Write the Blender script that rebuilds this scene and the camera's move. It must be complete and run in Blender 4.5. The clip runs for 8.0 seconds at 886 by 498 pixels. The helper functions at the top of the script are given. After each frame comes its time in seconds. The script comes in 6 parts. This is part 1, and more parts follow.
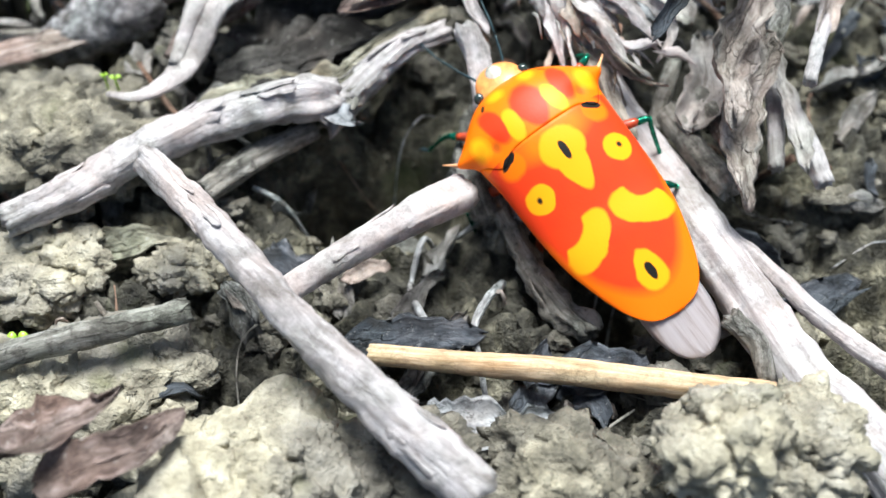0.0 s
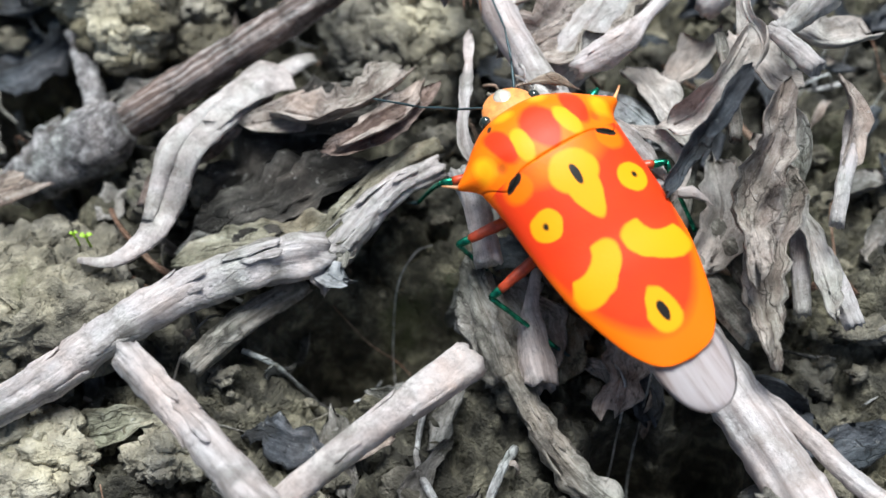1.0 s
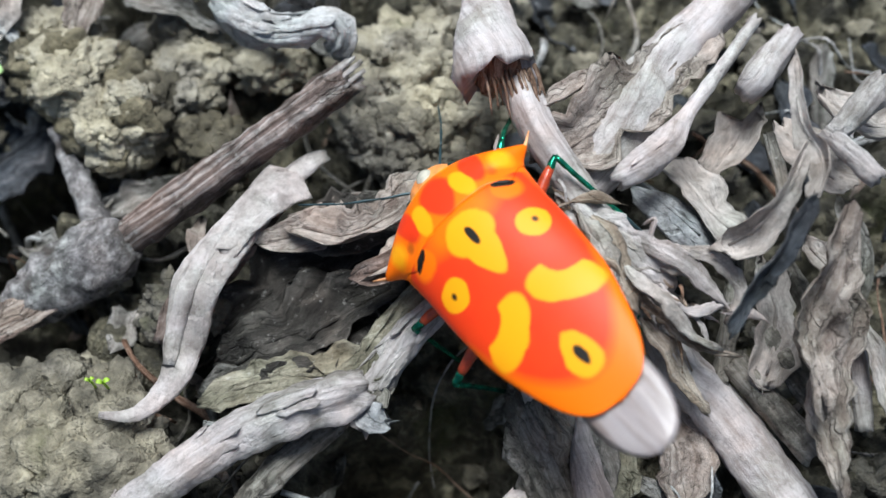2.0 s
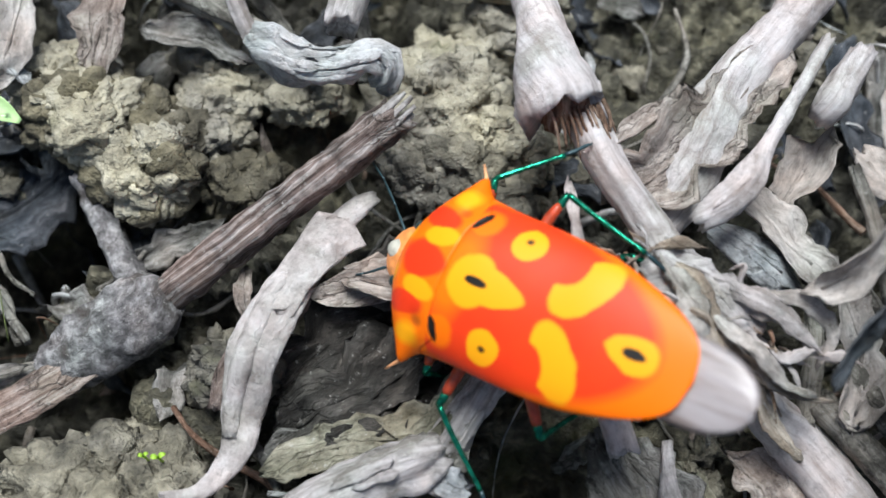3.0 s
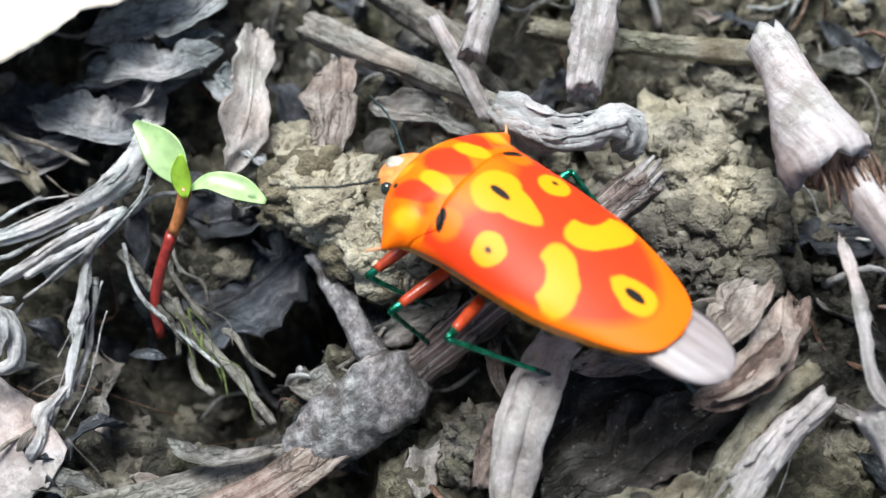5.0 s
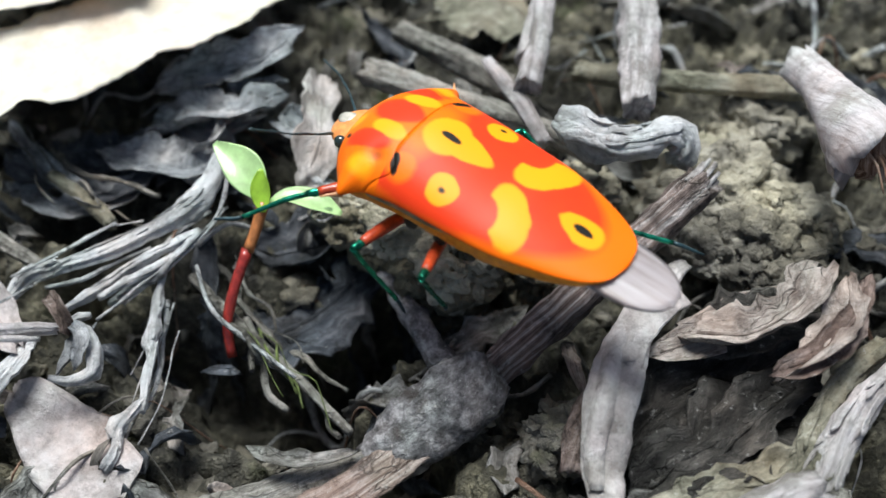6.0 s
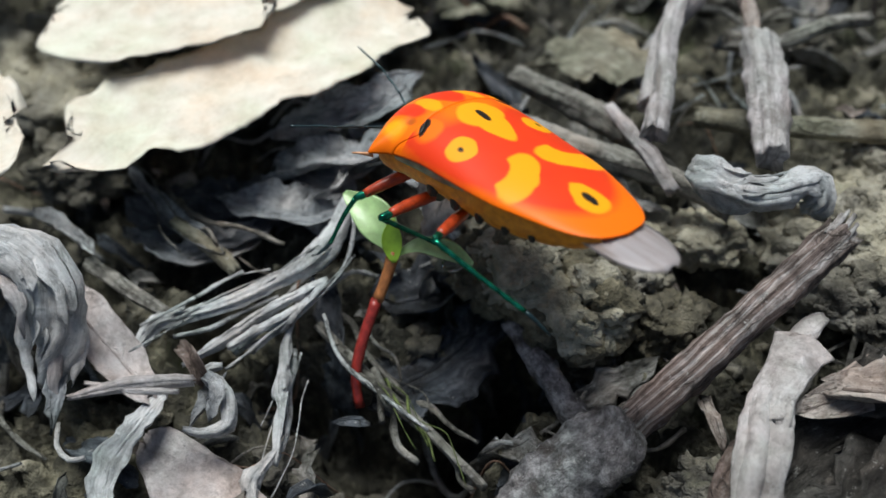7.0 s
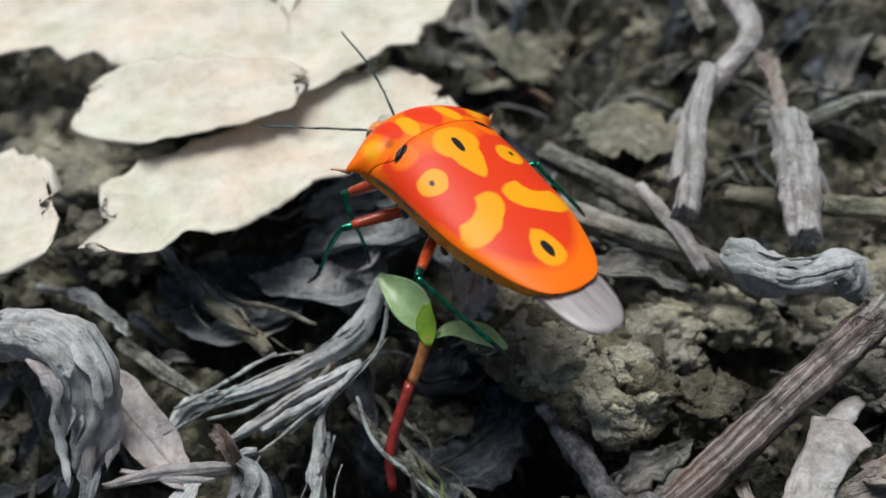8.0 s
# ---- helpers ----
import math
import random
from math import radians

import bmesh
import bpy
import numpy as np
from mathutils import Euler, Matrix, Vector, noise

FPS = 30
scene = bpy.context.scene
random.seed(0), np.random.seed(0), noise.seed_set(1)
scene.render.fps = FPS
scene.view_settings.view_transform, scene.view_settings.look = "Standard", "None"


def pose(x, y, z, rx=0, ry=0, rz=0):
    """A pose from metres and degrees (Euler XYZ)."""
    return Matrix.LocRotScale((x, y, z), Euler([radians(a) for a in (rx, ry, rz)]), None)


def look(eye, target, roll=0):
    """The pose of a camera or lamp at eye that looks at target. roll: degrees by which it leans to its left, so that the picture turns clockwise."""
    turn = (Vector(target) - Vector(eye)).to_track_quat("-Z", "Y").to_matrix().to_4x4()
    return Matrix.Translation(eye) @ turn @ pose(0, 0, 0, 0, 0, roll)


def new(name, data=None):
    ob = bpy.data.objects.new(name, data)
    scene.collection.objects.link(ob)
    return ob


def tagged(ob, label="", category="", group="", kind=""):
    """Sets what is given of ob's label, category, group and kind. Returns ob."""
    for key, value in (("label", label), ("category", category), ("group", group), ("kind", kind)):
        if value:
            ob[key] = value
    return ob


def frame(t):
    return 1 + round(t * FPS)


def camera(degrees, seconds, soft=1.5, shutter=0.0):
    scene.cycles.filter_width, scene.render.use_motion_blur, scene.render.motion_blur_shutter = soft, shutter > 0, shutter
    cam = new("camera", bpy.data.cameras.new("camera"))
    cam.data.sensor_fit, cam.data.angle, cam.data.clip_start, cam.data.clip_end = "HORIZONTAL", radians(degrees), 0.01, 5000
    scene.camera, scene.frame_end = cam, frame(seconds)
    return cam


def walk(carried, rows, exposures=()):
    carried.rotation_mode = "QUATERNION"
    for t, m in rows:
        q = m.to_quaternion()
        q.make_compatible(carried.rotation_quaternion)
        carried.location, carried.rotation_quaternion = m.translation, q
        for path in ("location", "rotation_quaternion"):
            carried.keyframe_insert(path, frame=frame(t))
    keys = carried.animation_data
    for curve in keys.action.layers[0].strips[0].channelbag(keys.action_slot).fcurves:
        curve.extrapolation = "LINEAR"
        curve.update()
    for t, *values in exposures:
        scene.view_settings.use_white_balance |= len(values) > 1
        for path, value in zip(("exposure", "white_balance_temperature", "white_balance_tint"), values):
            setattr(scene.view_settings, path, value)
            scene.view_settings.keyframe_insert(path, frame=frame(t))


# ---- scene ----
cam = camera(45.00, 8.0, soft=1.5)
PATH = [
    (0.0, look((0.00000, -0.04490, 0.04967), (-0.00136, -0.01095, 0.00022), 0.47)),
    (0.5, look((-0.00044, -0.03897, 0.05075), (-0.00181, -0.00548, 0.00099), -0.72)),
    (1.0, look((-0.00085, -0.03096, 0.05310), (-0.00176, -0.00001, 0.00170), -2.01)),
    (1.2, look((-0.00206, -0.02711, 0.05427), (-0.00327, 0.00212, 0.00189), -3.22)),
    (2.3, look((-0.00598, -0.01400, 0.05683), (-0.00389, 0.00859, 0.00128), -0.58)),
    (2.5, look((-0.00698, -0.01295, 0.05681), (-0.00459, 0.00838, 0.00078), -0.30)),
    (3.0, look((-0.01080, -0.00859, 0.05569), (-0.00717, 0.01298, -0.00018), 2.14)),
    (3.5, look((-0.01398, -0.00799, 0.05665), (-0.01104, 0.01230, 0.00026), 0.19)),
    (4.0, look((-0.01518, -0.00741, 0.05593), (-0.01350, 0.01406, -0.00007), -3.62)),
    (4.5, look((-0.01682, -0.00622, 0.05561), (-0.01615, 0.01579, -0.00020), -6.94)),
    (4.7, look((-0.01878, -0.00576, 0.05543), (-0.01839, 0.01723, 0.00000), -7.82)),
    (5.8, look((-0.02834, -0.01641, 0.05079), (-0.02501, 0.01883, 0.00235), -5.13)),
    (6.0, look((-0.03077, -0.01736, 0.05051), (-0.02525, 0.01824, 0.00253), -2.53)),
    (6.5, look((-0.03539, -0.01619, 0.05137), (-0.03025, 0.01984, 0.00366), -2.85)),
    (7.0, look((-0.03636, -0.01446, 0.05136), (-0.03238, 0.02231, 0.00412), -4.39)),
    (7.5, look((-0.03752, -0.01364, 0.05238), (-0.03326, 0.02409, 0.00593), -4.10)),
    (8.0, look((-0.03756, -0.01237, 0.05315), (-0.03360, 0.02624, 0.00739), -4.75)),
]
walk(cam, PATH, [(0.0, 1.43, 6200, 5), (1.0, 1.02, 6200, 5), (2.4, 0.75, 6100, 5), (4.6, 0.98, 6250, 7), (6.0, 0.80, 6200, 5), (7.0, 0.32, 6250, 4), (8.0, 0.12, 6300, 5)])
cam.data.dof.use_dof, cam.data.dof.focus_distance, cam.data.dof.aperture_fstop = True, 0.061, 34.0

# ---- world, sun and exposure ----
SUN_UP, SUN_ROUND = 70.0, -4.0
world = bpy.data.worlds.new("sky")
scene.world = world
world.use_nodes = True
wn = world.node_tree.nodes
sky = wn.new("ShaderNodeTexSky")
sky.sky_type, sky.sun_disc = "NISHITA", False
sky.sun_elevation, sky.sun_rotation = radians(SUN_UP), radians(SUN_ROUND)
sky.air_density, sky.dust_density = 1.0, 4.0
world.node_tree.links.new(sky.outputs[0], wn["Background"].inputs[0])
wn["Background"].inputs[1].default_value = 0.044
sun = new("sun", bpy.data.lights.new("sun", "SUN"))
sun.data.energy, sun.data.angle, sun.data.color = 2.85, radians(30), (1.0, 0.985, 0.975)
away = Vector((math.sin(radians(SUN_ROUND)) * math.cos(radians(SUN_UP)), math.cos(radians(SUN_ROUND)) * math.cos(radians(SUN_UP)), math.sin(radians(SUN_UP))))
sun.matrix_world = look(away, (0, 0, 0))

# ---- materials ----
MM = 0.001


def nodes_of(name):
    m = bpy.data.materials.new(name)
    m.use_nodes = True
    return m, m.node_tree.nodes, m.node_tree.links, m.node_tree.nodes["Principled BSDF"]


def noise_node(n, l, coord, scale, detail=6.0, rough=0.6):
    t = n.new("ShaderNodeTexNoise")
    t.inputs["Scale"].default_value, t.inputs["Detail"].default_value, t.inputs["Roughness"].default_value = scale, detail, rough
    l.new(coord, t.inputs["Vector"])
    return t.outputs["Fac"]


def ramp(n, l, fac, stops):
    r = n.new("ShaderNodeValToRGB")
    while len(r.color_ramp.elements) < len(stops):
        r.color_ramp.elements.new(0.5)
    for e, (p, c) in zip(r.color_ramp.elements, stops):
        e.position, e.color = p, (*c, 1)
    l.new(fac, r.inputs[0])
    return r.outputs[0]


def mixed(n, l, fac, a, b, mode="MIX"):
    x = n.new("ShaderNodeMix")
    x.data_type, x.blend_type = "RGBA", mode
    for socket, value in ((x.inputs[0], fac), (x.inputs[6], a), (x.inputs[7], b)):
        if isinstance(value, bpy.types.NodeSocket):
            l.new(value, socket)
        elif isinstance(value, tuple):
            socket.default_value = (*value, 1)
        else:
            socket.default_value = value
    return x.outputs[2]


def scaled(n, l, coord, sx, sy, sz):
    m = n.new("ShaderNodeMapping")
    m.inputs["Scale"].default_value = (sx, sy, sz)
    l.new(coord, m.inputs["Vector"])
    return m.outputs[0]


def bumped(n, l, b, height, strength, distance):
    k = n.new("ShaderNodeBump")
    k.inputs["Strength"].default_value, k.inputs["Distance"].default_value = strength, distance
    l.new(height, k.inputs["Height"])
    l.new(k.outputs[0], b.inputs["Normal"])


def organic(name, dark, mid, light, stain, rough=0.85, along=0.35, across=3.0, bump=0.8, stains=0.5, specks=1.0, flecks=0.45, cracks=0.75):
    """Dead wood or leaf: fibres run along the piece (UV in mm); mottling, dirt, lichen flecks and a drift of hue lie over them."""
    m, n, l, b = nodes_of(name)
    tc = n.new("ShaderNodeTexCoord")
    info = n.new("ShaderNodeObjectInfo")
    shift = n.new("ShaderNodeVectorMath")
    shift.operation = "ADD"
    l.new(tc.outputs["UV"], shift.inputs[0])
    l.new(info.outputs["Random"], shift.inputs[1])
    obj = tc.outputs["Object"]
    fibre = noise_node(n, l, scaled(n, l, shift.outputs[0], across, along, 1.0), 1.0, 8.0, 0.7)
    blot = noise_node(n, l, obj, 330.0, 8.0, 0.68)
    mott = noise_node(n, l, obj, 800.0, 8.0, 0.75)
    fine = noise_node(n, l, obj, 4200.0, 6.0, 0.75)
    drift = noise_node(n, l, obj, 170.0, 4.0, 0.6)
    fleck = noise_node(n, l, obj, 1500.0, 6.0, 0.8)
    base = ramp(n, l, fibre, [(0.37, dark), (0.50, mid), (0.63, light)])
    tint = ramp(n, l, drift, [(0.32, (1.06, 0.96, 0.90)), (0.50, (1, 1, 1)), (0.68, (0.93, 1.0, 0.95))])
    base = mixed(n, l, 1.0, base, tint, "MULTIPLY")
    tone = ramp(n, l, mott, [(0.32, (0.42, 0.41, 0.40)), (0.47, (0.95, 0.95, 0.95)), (0.66, (1.22, 1.22, 1.22))])
    col = mixed(n, l, specks, base, tone, "MULTIPLY")
    dirt = ramp(n, l, blot, [(0.50, (0, 0, 0)), (0.60, (1, 1, 1))])
    amount = n.new("ShaderNodeMath")
    amount.operation = "MULTIPLY"
    l.new(dirt, amount.inputs[0])
    amount.inputs[1].default_value = stains
    col = mixed(n, l, amount.outputs[0], col, stain)
    pale = ramp(n, l, fleck, [(0.60, (0, 0, 0)), (0.66, (flecks, flecks, flecks))])
    col = mixed(n, l, pale, col, (0.72, 0.71, 0.67))
    grit = ramp(n, l, fleck, [(0.36, (0.35, 0.34, 0.33)), (0.43, (1, 1, 1))])
    col = mixed(n, l, specks * 0.8, col, grit, "MULTIPLY")
    bent = n.new("ShaderNodeVectorMath")
    bent.operation = "MULTIPLY_ADD"
    warp = n.new("ShaderNodeTexNoise")
    warp.inputs["Scale"].default_value, warp.inputs["Detail"].default_value = 1.1, 6.0
    l.new(shift.outputs[0], warp.inputs["Vector"])
    l.new(warp.outputs["Color"], bent.inputs[0])
    bent.inputs[1].default_value = (0.9, 1.8, 0.9)
    l.new(shift.outputs[0], bent.inputs[2])
    cell = n.new("ShaderNodeTexVoronoi")
    cell.feature = "DISTANCE_TO_EDGE"
    cell.inputs["Scale"].default_value = 1.0
    l.new(scaled(n, l, bent.outputs[0], 1.3, 0.26, 1.0), cell.inputs["Vector"])
    thin = ramp(n, l, cell.outputs["Distance"], [(0.0, (0, 0, 0)), (0.05, (1, 1, 1))])
    torn = ramp(n, l, drift, [(0.40, (0, 0, 0)), (0.56, (cracks, cracks, cracks))])
    gap = mixed(n, l, torn, (1, 1, 1), thin)
    shade = ramp(n, l, gap, [(0.0, (0.22, 0.21, 0.20)), (1.0, (1, 1, 1))])
    col = mixed(n, l, 1.0, col, shade, "MULTIPLY")
    l.new(col, b.inputs["Base Color"])
    b.inputs["Roughness"].default_value = rough
    b.inputs["Specular IOR Level"].default_value = 0.3
    h = n.new("ShaderNodeMath")
    h.operation = "ADD"
    l.new(fibre, h.inputs[0])
    l.new(mott, h.inputs[1])
    h2 = n.new("ShaderNodeMath")
    h2.operation = "MULTIPLY_ADD"
    l.new(fine, h2.inputs[0])
    h2.inputs[1].default_value = 0.8
    l.new(h.outputs[0], h2.inputs[2])
    h3 = n.new("ShaderNodeMath")
    h3.operation = "MULTIPLY_ADD"
    l.new(gap, h3.inputs[0])
    h3.inputs[1].default_value = 0.7
    l.new(h2.outputs[0], h3.inputs[2])
    bumped(n, l, b, h3.outputs[0], bump, 0.0004)
    return m


def soil_material(name, dark, mid, light, moss, mossy=0.6):
    m, n, l, b = nodes_of(name)
    tc = n.new("ShaderNodeTexCoord")
    big = noise_node(n, l, tc.outputs["Object"], 90.0, 8.0, 0.65)
    small = noise_node(n, l, tc.outputs["Object"], 650.0, 8.0, 0.62)
    grit = noise_node(n, l, tc.outputs["Object"], 3200.0, 3.0, 0.6)
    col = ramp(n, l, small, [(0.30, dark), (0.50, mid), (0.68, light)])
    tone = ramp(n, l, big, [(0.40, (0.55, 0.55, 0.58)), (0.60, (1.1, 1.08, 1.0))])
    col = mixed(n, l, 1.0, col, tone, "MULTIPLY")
    green = ramp(n, l, noise_node(n, l, tc.outputs["Object"], 140.0, 5.0, 0.6), [(0.60, (0, 0, 0)), (0.70, (mossy, mossy, mossy))])
    col = mixed(n, l, green, col, moss)
    l.new(col, b.inputs["Base Color"])
    b.inputs["Roughness"].default_value = 0.8
    h = n.new("ShaderNodeMath")
    h.operation = "ADD"
    l.new(small, h.inputs[0])
    l.new(grit, h.inputs[1])
    bumped(n, l, b, h.outputs[0], 0.8, 0.0006)
    return m


def gloss_material(name, colour, rough=0.3, metal=0.0, coat=0.0, vary=0.25, scale=2500.0):
    m, n, l, b = nodes_of(name)
    tc = n.new("ShaderNodeTexCoord")
    f = noise_node(n, l, tc.outputs["Object"], scale, 5.0, 0.6)
    low, high = tuple(c * (1 - vary) for c in colour), tuple(min(1.0, c * (1 + vary)) for c in colour)
    l.new(ramp(n, l, f, [(0.35, low), (0.65, high)]), b.inputs["Base Color"])
    b.inputs["Roughness"].default_value, b.inputs["Metallic"].default_value = rough, metal
    b.inputs["Coat Weight"].default_value = coat
    bumped(n, l, b, f, 0.25, 0.00005)
    return m


PALE = organic("weathered_pale_bark", (0.40, 0.362, 0.35), (0.63, 0.588, 0.585), (0.79, 0.753, 0.752), (0.17, 0.15, 0.125), stains=0.5, along=0.16, across=1.9, specks=0.55, flecks=0.3, cracks=0.3)
WHITEBARK = organic("whitish_smooth_bark", (0.38, 0.335, 0.325), (0.56, 0.52, 0.52), (0.70, 0.665, 0.67), (0.22, 0.18, 0.15), stains=0.45, along=0.12, across=1.5, specks=0.5, flecks=0.3, cracks=0.25, bump=0.5)
TANBARK = organic("tan_torn_bark", (0.25, 0.185, 0.14), (0.46, 0.375, 0.305), (0.68, 0.60, 0.52), (0.15, 0.10, 0.07), across=1.6, along=0.15, stains=0.4, specks=0.7, flecks=0.4, cracks=0.4)
# brown-grey leaf taken down near black: the hollow's shade is in its colour
LEAFSHADE = organic("shaded_brown_grey_leaf", (0.022, 0.021, 0.019), (0.055, 0.052, 0.047), (0.14, 0.131, 0.118), (0.03, 0.027, 0.022), across=1.0, rough=0.6, stains=0.6)
BLEACH = organic("bleached_grey_wood", (0.46, 0.475, 0.48), (0.70, 0.71, 0.715), (0.85, 0.855, 0.86), (0.16, 0.15, 0.13), stains=0.4, along=0.2, across=1.8, specks=0.7, flecks=0.4, cracks=0.3)
LEAFPALE = organic("pale_dry_leaf", (0.34, 0.31, 0.285), (0.56, 0.522, 0.492), (0.74, 0.70, 0.67), (0.20, 0.165, 0.135), across=1.0, stains=0.4, specks=0.6, cracks=0.3)
PEEL = organic("pinkish_bark_peel", (0.49, 0.435, 0.42), (0.65, 0.593, 0.578), (0.78, 0.733, 0.722), (0.17, 0.14, 0.12), stains=0.45, along=0.5, across=0.6, specks=0.5, flecks=0.3, cracks=0.15)
GREYWOOD = organic("grey_dead_wood", (0.16, 0.153, 0.132), (0.32, 0.306, 0.27), (0.50, 0.482, 0.44), (0.065, 0.06, 0.05), stains=0.8, along=0.2, across=2.2)
BROWN = organic("brown_bark", (0.11, 0.08, 0.07), (0.38, 0.30, 0.27), (0.80, 0.75, 0.73), (0.05, 0.038, 0.034), stains=0.55, bump=1.0, along=0.06, across=3.6, flecks=0.85)
COLLAR = organic("dark_grey_bark", (0.10, 0.097, 0.098), (0.27, 0.26, 0.265), (0.60, 0.585, 0.59), (0.075, 0.06, 0.05), stains=0.75, along=0.9, across=1.0, flecks=0.8, cracks=0.25)
REDWOOD = organic("reddish_split_wood", (0.18, 0.12, 0.098), (0.37, 0.285, 0.245), (0.57, 0.49, 0.45), (0.10, 0.07, 0.06), stains=0.5, along=0.12, across=2.4)
STRAW = organic("tan_straw", (0.36, 0.24, 0.13), (0.58, 0.42, 0.26), (0.72, 0.57, 0.39), (0.28, 0.19, 0.11), stains=0.35, along=0.2, bump=0.4, specks=0.5, flecks=0.1, cracks=0.3)
LEAFGREY = organic("grey_dead_leaf", (0.13, 0.127, 0.115), (0.28, 0.273, 0.255), (0.49, 0.48, 0.46), (0.085, 0.08, 0.062), across=1.2, stains=0.7)
LEAFOLIVE = organic("khaki_dead_leaf", (0.19, 0.18, 0.13), (0.33, 0.315, 0.24), (0.48, 0.46, 0.37), (0.12, 0.11, 0.075), across=0.8, stains=0.5)
LEAFCOOL = organic("cool_grey_dead_leaf", (0.20, 0.215, 0.23), (0.39, 0.41, 0.43), (0.60, 0.62, 0.635), (0.11, 0.115, 0.115), across=1.0, stains=0.5)
LEAFDARK = organic("dark_wet_leaf", (0.032, 0.038, 0.047), (0.082, 0.093, 0.11), (0.18, 0.195, 0.22), (0.03, 0.028, 0.025), across=1.0, rough=0.55, stains=0.6)
LEAFBROWN = organic("brown_dead_leaf", (0.10, 0.07, 0.06), (0.24, 0.18, 0.155), (0.44, 0.36, 0.33), (0.07, 0.05, 0.04), across=1.2, stains=0.6)
LEAFPINK = organic("pinkish_dead_leaf", (0.25, 0.20, 0.175), (0.44, 0.38, 0.34), (0.62, 0.555, 0.51), (0.16, 0.12, 0.10), across=1.2, stains=0.45)
CREAM = organic("cream_dry_leaf", (0.60, 0.54, 0.44), (0.71, 0.652, 0.55), (0.78, 0.73, 0.635), (0.60, 0.52, 0.39), across=0.4, bump=0.12, stains=0.3, specks=0.08, flecks=0.0, cracks=0.0)
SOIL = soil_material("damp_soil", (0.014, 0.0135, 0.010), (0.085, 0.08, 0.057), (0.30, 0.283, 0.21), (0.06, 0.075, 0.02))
CRUMB = soil_material("pale_soil_crumb", (0.215, 0.198, 0.15), (0.455, 0.424, 0.33), (0.67, 0.636, 0.52), (0.15, 0.16, 0.07))
GRIT = soil_material("brown_soil_grit", (0.074, 0.069, 0.053), (0.224, 0.208, 0.161), (0.445, 0.417, 0.335), (0.10, 0.11, 0.04))
DARKSOIL = soil_material("brown_clod_soil", (0.042, 0.038, 0.024), (0.16, 0.143, 0.094), (0.35, 0.318, 0.225), (0.08, 0.085, 0.03))
ROOTHAIR = organic("grey_rootlet", (0.36, 0.372, 0.375), (0.60, 0.615, 0.62), (0.80, 0.81, 0.815), (0.10, 0.095, 0.08), stains=0.4)
HAIRBROWN = organic("brown_fibre", (0.13, 0.07, 0.045), (0.32, 0.20, 0.14), (0.55, 0.42, 0.33), (0.1, 0.06, 0.04), stains=0.3)
MOSS = gloss_material("moss_green", (0.10, 0.13, 0.035), 0.8, vary=0.5)
SPROUT = gloss_material("seedling_leaf_green", (0.42, 0.62, 0.27), 0.4, coat=0.3, vary=0.2, scale=900)
SPROUTMID = gloss_material("seedling_young_green", (0.30, 0.50, 0.04), 0.4, coat=0.3, vary=0.2, scale=900)
REDSTEM = gloss_material("seedling_red_stem", (0.30, 0.03, 0.022), 0.35, coat=0.4, vary=0.35)
ORANGESTEM = gloss_material("seedling_orange_stem", (0.50, 0.19, 0.06), 0.4, coat=0.3, vary=0.3)
DROPLET = gloss_material("water_drop", (0.9, 0.95, 1.0), 0.03, vary=0.0)
DROPLET.node_tree.nodes["Principled BSDF"].inputs["Transmission Weight"].default_value = 1.0
DROPLET.node_tree.nodes["Principled BSDF"].inputs["IOR"].default_value = 1.33

# ---- mesh helpers ----


def part(name, mesh, material, parent=None, label="", smooth=True):
    ob = new(name, mesh)
    if material:
        mesh.materials.append(material)
    if smooth:
        mesh.shade_smooth()
    if parent:
        ob.parent = parent
    if label:
        ob["label"] = label
    return ob


def grid_mesh(name, rows, cols, at, closed=False, uv=None, caps=False):
    """A sheet of rows x cols points at(i, j) in mm; closed joins the last column to the first."""
    verts = [Vector(at(i, j)) * MM for i in range(rows) for j in range(cols)]
    faces, wide = [], cols if closed else cols - 1
    for i in range(rows - 1):
        for j in range(wide):
            a, b2 = i * cols + j, i * cols + (j + 1) % cols
            faces.append((a, b2, b2 + cols, a + cols))
    if caps:
        faces += [tuple(reversed(range(cols))), tuple(range((rows - 1) * cols, rows * cols))]
    me = bpy.data.meshes.new(name)
    me.from_pydata(verts, [], faces)
    if uv:
        layer = me.uv_layers.new(name="UVMap")
        for p in me.polygons:
            for k, li in enumerate(p.loop_indices):
                v = p.vertices[k]
                layer.data[li].uv = uv(v // cols, v % cols)
    return me


def spline(points, step):
    """Catmull-Rom through (x, y, z, r), cut into steps of about that many mm: place, radius, way and length so far."""
    p = [Vector(q) for q in points]
    p = [p[0] * 2 - p[1]] + p + [p[-1] * 2 - p[-2]]
    out = []
    for k in range(1, len(p) - 2):
        n = max(2, int((p[k + 1].xyz - p[k].xyz).length / step))
        for i in range(n + (k == len(p) - 3)):
            t = i / n
            out.append(0.5 * (2 * p[k] + (p[k + 1] - p[k - 1]) * t + (2 * p[k - 1] - 5 * p[k] + 4 * p[k + 1] - p[k + 2]) * t * t
                              + (3 * p[k] - p[k - 1] - 3 * p[k + 1] + p[k + 2]) * t ** 3))
    res, far = [], 0.0
    for k, q in enumerate(out):
        way = (out[min(k + 1, len(out) - 1)].xyz - out[max(k - 1, 0)].xyz).normalized()
        if k:
            far += (q.xyz - out[k - 1].xyz).length
        res.append((q.xyz, max(0.02, q.w), way, far))
    return res


def wob(x, y, z, s=1.0):
    return noise.noise(Vector((x, y, z)) * s)


